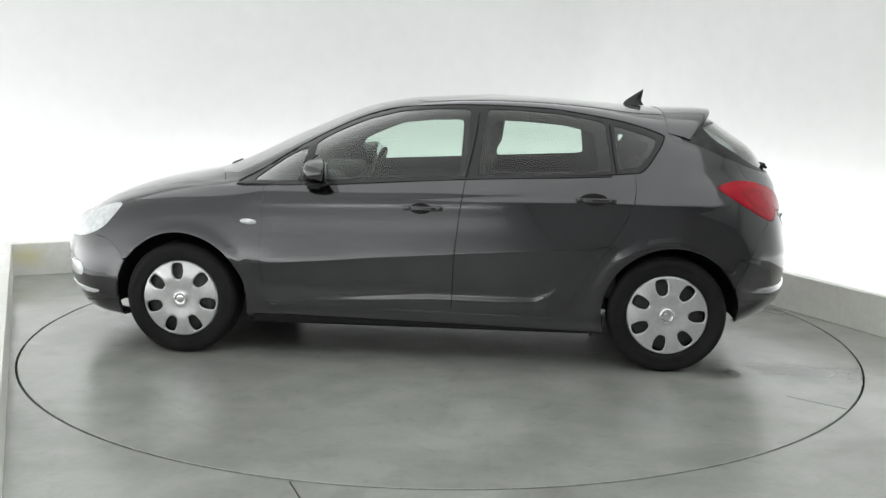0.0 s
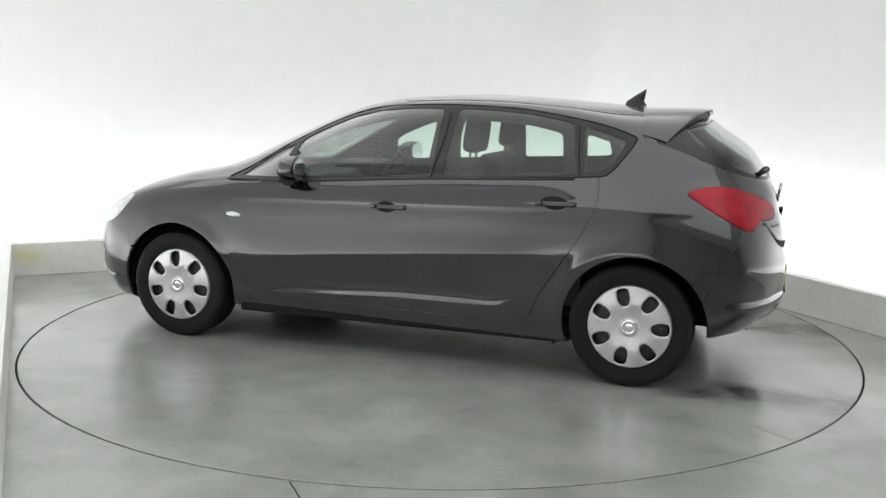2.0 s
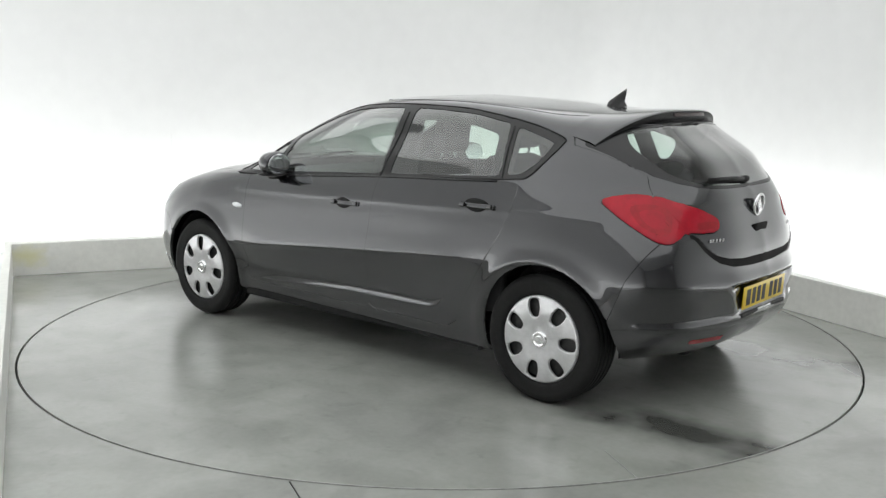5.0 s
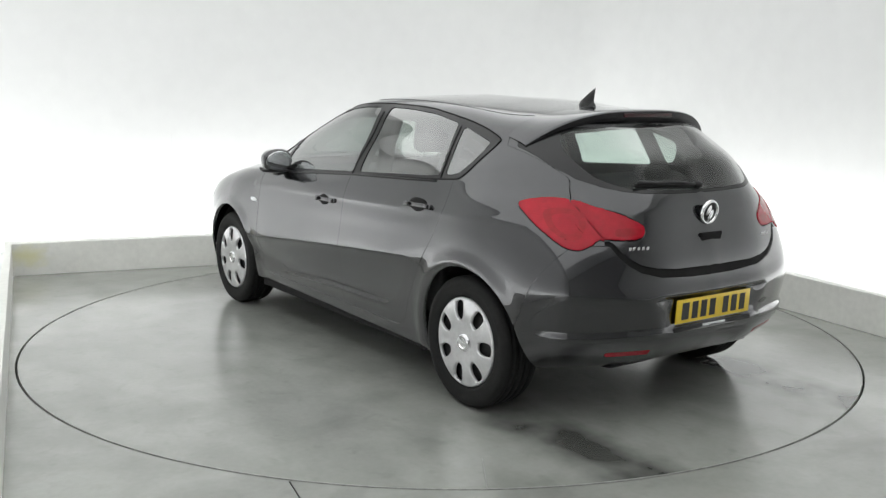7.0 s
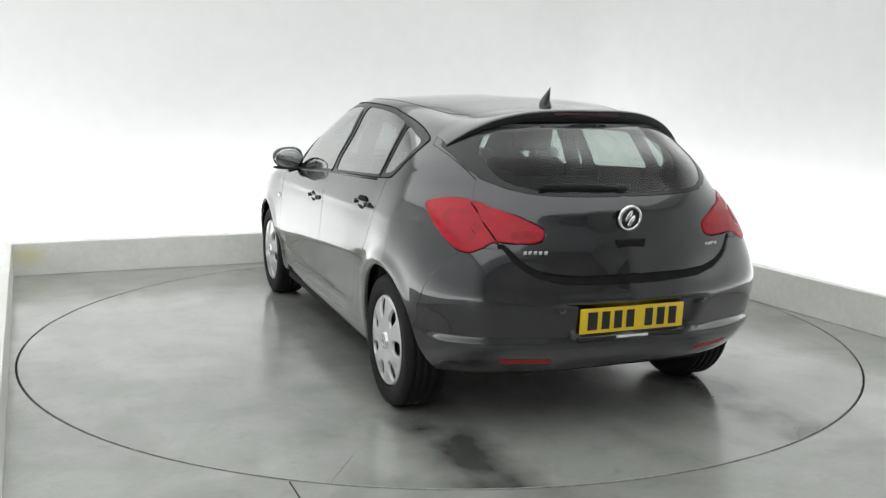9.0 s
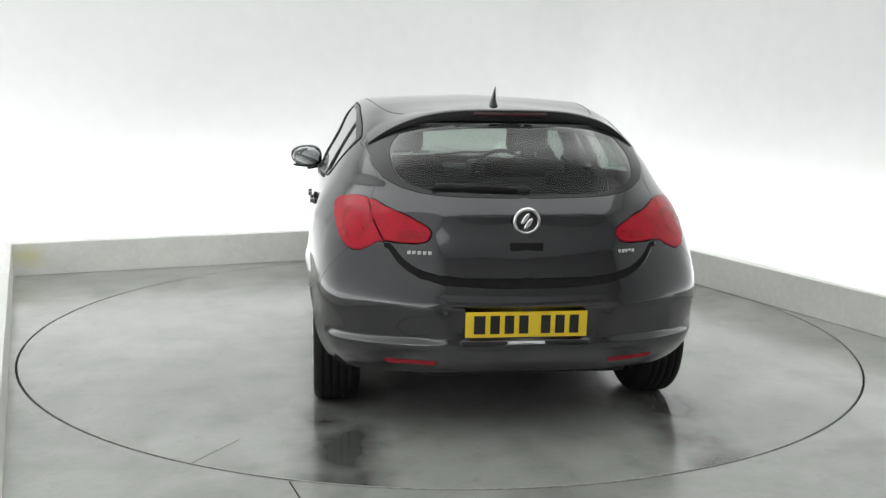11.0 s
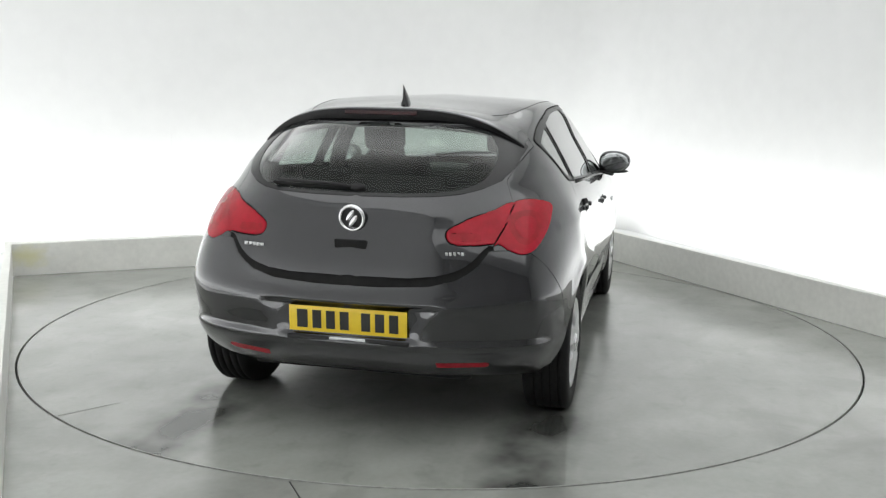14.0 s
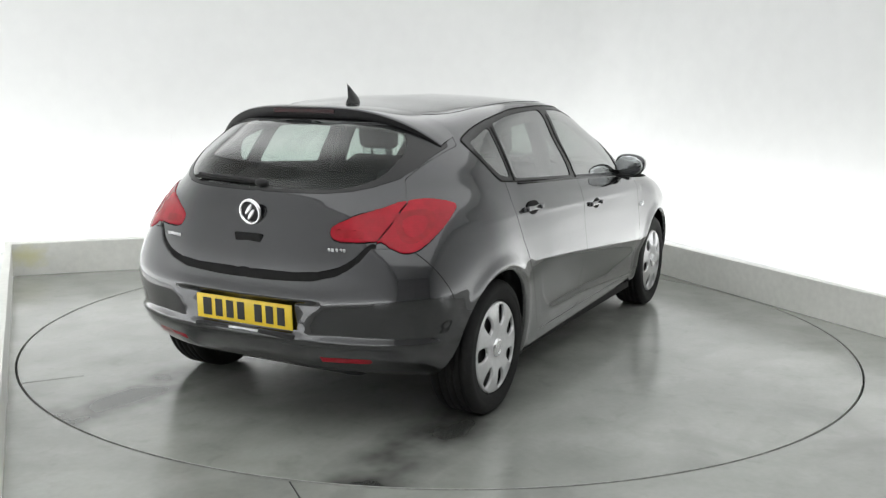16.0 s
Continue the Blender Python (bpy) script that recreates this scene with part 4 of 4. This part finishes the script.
        shell = add("door_mirror", bm, PAINT, "grey painted door mirror")
        bm = bmesh.new()
        bmesh.ops.create_uvsphere(bm, u_segments=28, v_segments=6, radius=1, matrix=pose(1.841, s * .926, 1.046, 0, 0, s * 7) @ Matrix.Diagonal((.0045, .093, .062, 1)))
        add("mirror_glass", bm, MIRROR, "mirror glass", shell)
        bm = bmesh.new()
        box(bm, .075, .16, .035, pose(1.915, s * .845, .985, s * -12), .012, 3)
        box(bm, .15, .05, .04, pose(1.945, s * .815, .985), .012, 3)
        add("mirror_foot", bm, TRIM, "black mirror foot", shell)
        bm = bmesh.new()
        bmesh.ops.create_uvsphere(bm, u_segments=28, v_segments=8, radius=1, matrix=pose(1.902, s * .925, .985) @ Matrix.Diagonal((.070, .092, .014, 1)))
        add("mirror_base", bm, PLASTIC, "black lower mirror cover", shell)
        # seal along the window sill
        bm = bmesh.new()
        tube(bm, [(x, s * (side(x, z) + .002), z) for x, z in ((2.36, .963), (2.1, .967), (1.79, .980), (1.45, 1.002), (1.08, 1.023), (.8, 1.034), (.55, 1.043), (.32, 1.052))], .006, 6)
        add("waist_seal", bm, TRIM, "black waist seal")
        # black seals round the side windows and between them
        for run in (DLO + DLO[:1], [(1.098, 1.025), (1.07, 1.15), (1.05, 1.27), (1.038, 1.40)], [(.296, 1.068), (.313, 1.17), (.336, 1.345)]):
            pts = []
            for (xa, za), (xb, zb) in zip(run, run[1:]):
                parts = max(1, round(math.hypot(xb - xa, zb - za) / .03))
                for k in range(parts):
                    x, z = xa + (xb - xa) * k / parts, za + (zb - za) * k / parts
                    pts.append((x, s * side(x, z), z))
            bm = bmesh.new()
            tube(bm, pts, .0045, 6)
            add("window_seal", bm, RUBBER, "black rubber window seal")
        # mud flap stubs before the rear wheels
        bm = bmesh.new()
        box(bm, .02, .13, .075, pose(.400, s * .775, .215, 0, 6), .006)
        add("mud_flap", bm, PLASTIC, "small black mud flap")
    bm = bmesh.new()
    [box(bm, .05, .06, .10, pose(3.555, -.42 + .06 * k, .60), .006) for k in range(15)]
    for v in bm.verts:
        v.co.x -= 0.49 * v.co.y ** 2 + 0.012
    add("upper_grille", bm, TRIM, "black upper grille")
    bm = bmesh.new()
    [box(bm, .06, .06, .13, pose(3.53, -.42 + .06 * k, .33), .006) for k in range(15)]
    for v in bm.verts:
        v.co.x -= 0.46 * v.co.y ** 2 + 0.012
    add("lower_grille", bm, PLASTIC, "black lower grille")
    bm = bmesh.new()
    tube(bm, [(3.585, -.4 + .05 * k, .61) for k in range(17)], .012, 8)
    for v in bm.verts:
        v.co.x -= 0.49 * v.co.y ** 2 + 0.004
    add("grille_bar", bm, CHROME, "chrome grille bar")
    # front lip
    bm = bmesh.new()
    tube(bm, [(3.06, -.76, .205), (3.35, -.52, .20), (3.46, -.25, .20), (3.48, 0, .20), (3.46, .25, .20), (3.35, .52, .20), (3.06, .76, .205)], .022, 8)
    add("front_lip", bm, PLASTIC, "black front lip")

    def roof(x, y):
        """Height of the body's top at x, y."""
        d = (sk.V[:, 0] - x) ** 2 + (sk.V[:, 1] - abs(y)) ** 2 + np.where(sk.V[:, 2] < 1.1, 9, 0)
        k = np.argsort(d)[:4]
        return float((sk.V[k, 2] / (d[k] + 1e-6)).sum() / (1 / (d[k] + 1e-6)).sum())

    # roof spoiler over the tailgate window
    bm = bmesh.new()
    n, rows, low = 40, [], []
    for k in range(n + 1):
        u = -1 + 2 * k / n
        y, e = 0.630 * u, abs(u)
        drop = 0.155 * e ** 3.4
        xt = -0.288 + 0.178 * e ** 2.6   # trailing edge
        xf = 0.015
        zb = roof(xf, y) + 0.002
        zt, th = 1.412 - drop * 1.04, 1 - 0.55 * e ** 3
        rows.append([(xf, y, zb), (xf * .6 + xt * .4, y, zb * .5 + (zt + .004) * .5), (xf * .25 + xt * .75, y, zb * .15 + (zt + .003) * .85), (xt + .014, y, zt - .001), (xt + .003, y, zt - .004), (xt, y, zt - .008)])
        low.append([(xt, y, zt - .008), (xt + .004, y, zt - .008 - .022 * th), (xt + .03, y, zt - .070 * th), (xf - .05, y, min(zt, zb) - .100 * th)])

    def sheet(grid):
        bm = bmesh.new()
        vs = [[bm.verts.new(p) for p in r] for r in grid]
        for a, c in zip(vs, vs[1:]):
            for k in range(len(a) - 1):
                bm.faces.new((a[k], a[k + 1], c[k + 1], c[k]))
        return bm

    spoiler = add("roof_spoiler", sheet(rows), PAINT, "grey painted roof spoiler with a black underside")
    add("spoiler_underside", sheet(low), PLASTIC, "black spoiler underside", spoiler)
    bm = bmesh.new()
    box(bm, .008, .34, .018, pose(-.283, 0, 1.387, 0, 10), .003)
    add("high_brake_lamp", bm, BRAKE, "dark red high-level brake lamp", spoiler)
    # aerial fin
    bm = bmesh.new()
    base = [(.205, 0), (.18, .013), (.13, .018), (.085, .014), (.075, 0), (.085, -.014), (.13, -.018), (.18, -.013)]
    zr = 1.418
    ring0 = [bm.verts.new((x, y, zr)) for x, y in base]
    ring1 = [bm.verts.new((.145 + (x - .145) * .75, y * .55, zr + .028)) for x, y in base]
    ring2 = [bm.verts.new((.110 + (x - .145) * .35, y * .22, zr + .068)) for x, y in base]
    tip = bm.verts.new((.082, 0, zr + .098))
    for a, c in ((ring0, ring1), (ring1, ring2)):
        for k in range(8):
            bm.faces.new((a[k], a[(k + 1) % 8], c[(k + 1) % 8], c[k]))
    for k in range(8):
        bm.faces.new((ring2[k], ring2[(k + 1) % 8], tip))
    bmesh.ops.recalc_face_normals(bm, faces=bm.faces)
    add("roof_aerial", bm, TRIM, "black shark-fin roof aerial")
    # roof ditch mouldings
    row = sum(V_STEPS[:13]) + 1
    line = [row * sk.ns + k for k in range(sk.ns) if 0.02 < sk.V[row * sk.ns + k, 0] < 1.40 and sk.V[row * sk.ns + k, 1] > 0.36][::4]
    for s in (1, -1):
        bm = bmesh.new()
        tube(bm, [((sk.V[k] + sk.N[k] * 0.0) * (1, s, 1)).tolist() for k in line], .0016, 6)
        add("roof_moulding", bm, PLASTIC, "black roof moulding")
    # rear wiper
    bm = bmesh.new()
    tube(bm, [(-.606, .0, 1.080), (-.603, .12, 1.092), (-.594, .28, 1.096), (-.575, .37, 1.098)], .008, 8)
    bmesh.ops.create_uvsphere(bm, u_segments=16, v_segments=10, radius=1, matrix=pose(-.600, 0, 1.080) @ Matrix.Diagonal((.022, .034, .018, 1)))
    wiper = add("rear_wiper", bm, PLASTIC, "black rear wiper arm")
    bm = bmesh.new()
    tube(bm, [(-.604, .03, 1.077), (-.600, .15, 1.080), (-.580, .39, 1.086)], .008, 6)
    add("wiper_blade", bm, RUBBER, "wiper blade", wiper)
    for y0, y1 in ((.44, .02), (-.02, -.44)):
        bm = bmesh.new()
        tube(bm, [(2.52, y0, 1.012), (2.565, (y0 + y1) / 2, 1.030), (2.58, y1, 1.033)], .010, 8)
        add("front_wiper", bm, PLASTIC, "black front wiper resting on the screen foot")
    # round chrome badge, plain
    xb = tail(0, .955) - .011
    tilt = 9
    bm = bmesh.new()
    lathe(bm, [(.044, 0), (.046, .010), (.052, .012), (.058, .008), (.059, 0)], 40, pose(xb, 0, .958, 0, 0, 90) @ pose(0, 0, 0, -tilt))
    for a, r in ((60, .013), (240, .013)):
        bmesh.ops.create_uvsphere(bm, u_segments=14, v_segments=8, radius=1, matrix=pose(xb - .006, r * math.cos(math.radians(a)), .958 + r * math.sin(math.radians(a))) @ pose(0, 0, 0, a + 65) @ Matrix.Diagonal((.007, .030, .011, 1)))
    badge = add("round_badge", bm, CHROME, "round chrome badge with a plain relief")
    bm = bmesh.new()
    lathe(bm, [(.001, .003), (.046, .003), (.046, -.004)], 32, pose(xb, 0, .958, 0, 0, 90) @ pose(0, 0, 0, -tilt))
    add("badge_field", bm, STEEL, "dark badge field", badge)
    # handle recess below the badge
    bm = bmesh.new()
    box(bm, .014, .140, .056, pose(tail(0, .845) + .002, 0, .843, 0, -10), .006, 3)
    add("tailgate_handle", bm, DARK, "dark tailgate handle recess")
    # illegible model lettering as plain bars
    for y0, w, z in ((.50, .105, .825), (-.40, .080, .828)):
        bm = bmesh.new()
        count = 5
        for k in range(count):
            y = y0 - w * (k + .5) / count
            box(bm, .004, w / count * .74, .015, pose(tail(y, z) - .002, y, z, 0, -8, 0), .0015, 1)
        add("lettering_bar", bm, SILVER, "small silver lettering shown as plain bars")
    # number plate in its recess
    xp = tail(0, .515) - .006
    m = pose(xp, 0, .530, 0, -3, 0)
    bm = bmesh.new()
    box(bm, .006, .52, .111, m, .002)
    plate = add("number_plate", bm, YELLOW, "yellow rear number plate with black bars")
    for yc, w in ((.200, .062), (.135, .052), (.074, .052), (.013, .052), (-.081, .052), (-.142, .052), (-.203, .052)):
        bm = bmesh.new()
        box(bm, .002, .040 if w < .06 else .048, .079, m @ pose(-.0035, yc, 0), .0006, 1)
        add("plate_bar", bm, INK, "", plate, False)
    bm = bmesh.new()
    box(bm, .010, .16, .012, pose(xp - .004, .0, .452), .003)
    add("plate_lamp_strip", bm, CLEAR, "pale strip below the plate")
    bm = bmesh.new()
    box(bm, .03, .54, .02, pose(xp + .008, 0, .447), .006)
    add("plate_plinth", bm, PLASTIC, "black plinth below the plate")
    build_cabin(car, add)
    return car


def build_cabin(car, add):
    """Seats, dashboard, steering wheel and floor seen through the windows."""
    bm = bmesh.new()
    box(bm, 2.75, 1.45, .06, pose(1.15, 0, .33), .02)
    add("cabin_floor", bm, CABIN, "dark cabin carpet")

    def seat(cx, cy, w):
        bm = bmesh.new()
        box(bm, .50, w, .16, pose(cx + .02, cy, .53, 0, -8), .05, 3)
        base = add("seat_cushion", bm, FABRIC, "charcoal fabric seat cushion")
        bm = bmesh.new()
        box(bm, .14, w, .60, pose(cx - .28, cy, .80, 0, -17), .055, 4)
        for s in (1, -1):
            box(bm, .17, .09, .46, pose(cx - .27, cy + s * (w / 2 - .045), .80, 0, -17), .035, 3)
        back = add("seat_back", bm, FABRIC, "charcoal fabric seat back")
        bm = bmesh.new()
        box(bm, .10, .245, .20, pose(cx - .435, cy, 1.24, 0, -8), .049, 5)
        add("headrest", bm, FABRIC, "charcoal headrest", back)
        for s in (1, -1):
            bm = bmesh.new()
            tube(bm, [(cx - .395, cy + s * .06, 1.06), (cx - .425, cy + s * .06, 1.17)], .008, 8)
            add("headrest_post", bm, CHROME, "steel headrest post", back)

    seat(1.42, .37, .50)
    seat(1.42, -.37, .50)
    bm = bmesh.new()
    box(bm, .48, 1.26, .16, pose(.42, 0, .56, 0, -6), .05, 3)
    add("rear_bench", bm, FABRIC, "charcoal fabric rear bench")
    bm = bmesh.new()
    box(bm, .14, 1.26, .56, pose(.10, 0, .80, 0, -20), .05, 3)
    bench = add("rear_seat_back", bm, FABRIC, "charcoal fabric rear seat back")
    for y in (.36, -.36):
        bm = bmesh.new()
        box(bm, .08, .24, .10, pose(-.005, y, 1.06, 0, -14), .035, 3)
        add("headrest", bm, FABRIC, "low rear headrest", bench)
    bm = bmesh.new()
    box(bm, .45, 1.15, .03, pose(-.25, 0, .985), .01)
    add("parcel_shelf", bm, CABIN, "dark parcel shelf")
    bm = bmesh.new()
    box(bm, .50, 1.44, .28, pose(2.20, 0, .83), .09, 4)
    box(bm, .30, .36, .10, pose(2.02, -.37, .965), .04, 3)
    add("dashboard", bm, CABIN, "dark plastic dashboard")
    bm = bmesh.new()
    tube(bm, [Vector((1.80, -.37, .93)) + pose(0, 0, 0, 0, 65, 0).to_3x3() @ Vector((.185 * math.cos(a), .185 * math.sin(a), 0)) for a in [2 * math.pi * k / 40 for k in range(40)]], .015, 8, True)
    tube(bm, [(1.80, -.37, .93), (2.0, -.37, .86)], .03, 10)
    box(bm, .05, .34, .05, pose(1.81, -.37, .925, 0, -25), .015)
    add("steering_wheel", bm, CABIN, "black steering wheel")
    bm = bmesh.new()
    box(bm, .03, .22, .06, pose(1.60, 0, 1.345), .012)
    add("interior_mirror", bm, CABIN, "interior mirror")
    for s in (1, -1):
        bm = bmesh.new()
        box(bm, 1.95, .05, .55, pose(1.25, s * .80, .66), .015)
        add("door_lining", bm, CABIN, "dark door lining")
        bm = bmesh.new()
        tube(bm, [(1.02, s * .70, .99), (1.04, s * .645, 1.20), (1.06, s * .575, 1.36)], .045, 8)
        add("pillar_lining", bm, CABIN, "dark pillar lining")


build_studio()
turntable = build_turntable()
car = build_car()

TURN = [(0.0, 174.93), (1.0, 167.88), (2.0, 160.90), (3.0, 154.02), (4.2, 145.66), (5.3, 137.95), (6.4, 130.18), (8.0, 118.85), (9.2, 110.42),
        (10.3, 102.7), (11.4, 95.02), (12.5, 87.13), (14.0, 76.48), (15.0, 69.55), (16.0, 62.56)]


def motions():
    rows = [(t, pose(0, 0, 0, 0, 0, a)) for t, a in TURN]
    walk(turntable, rows)
    walk(car, rows)


motions()
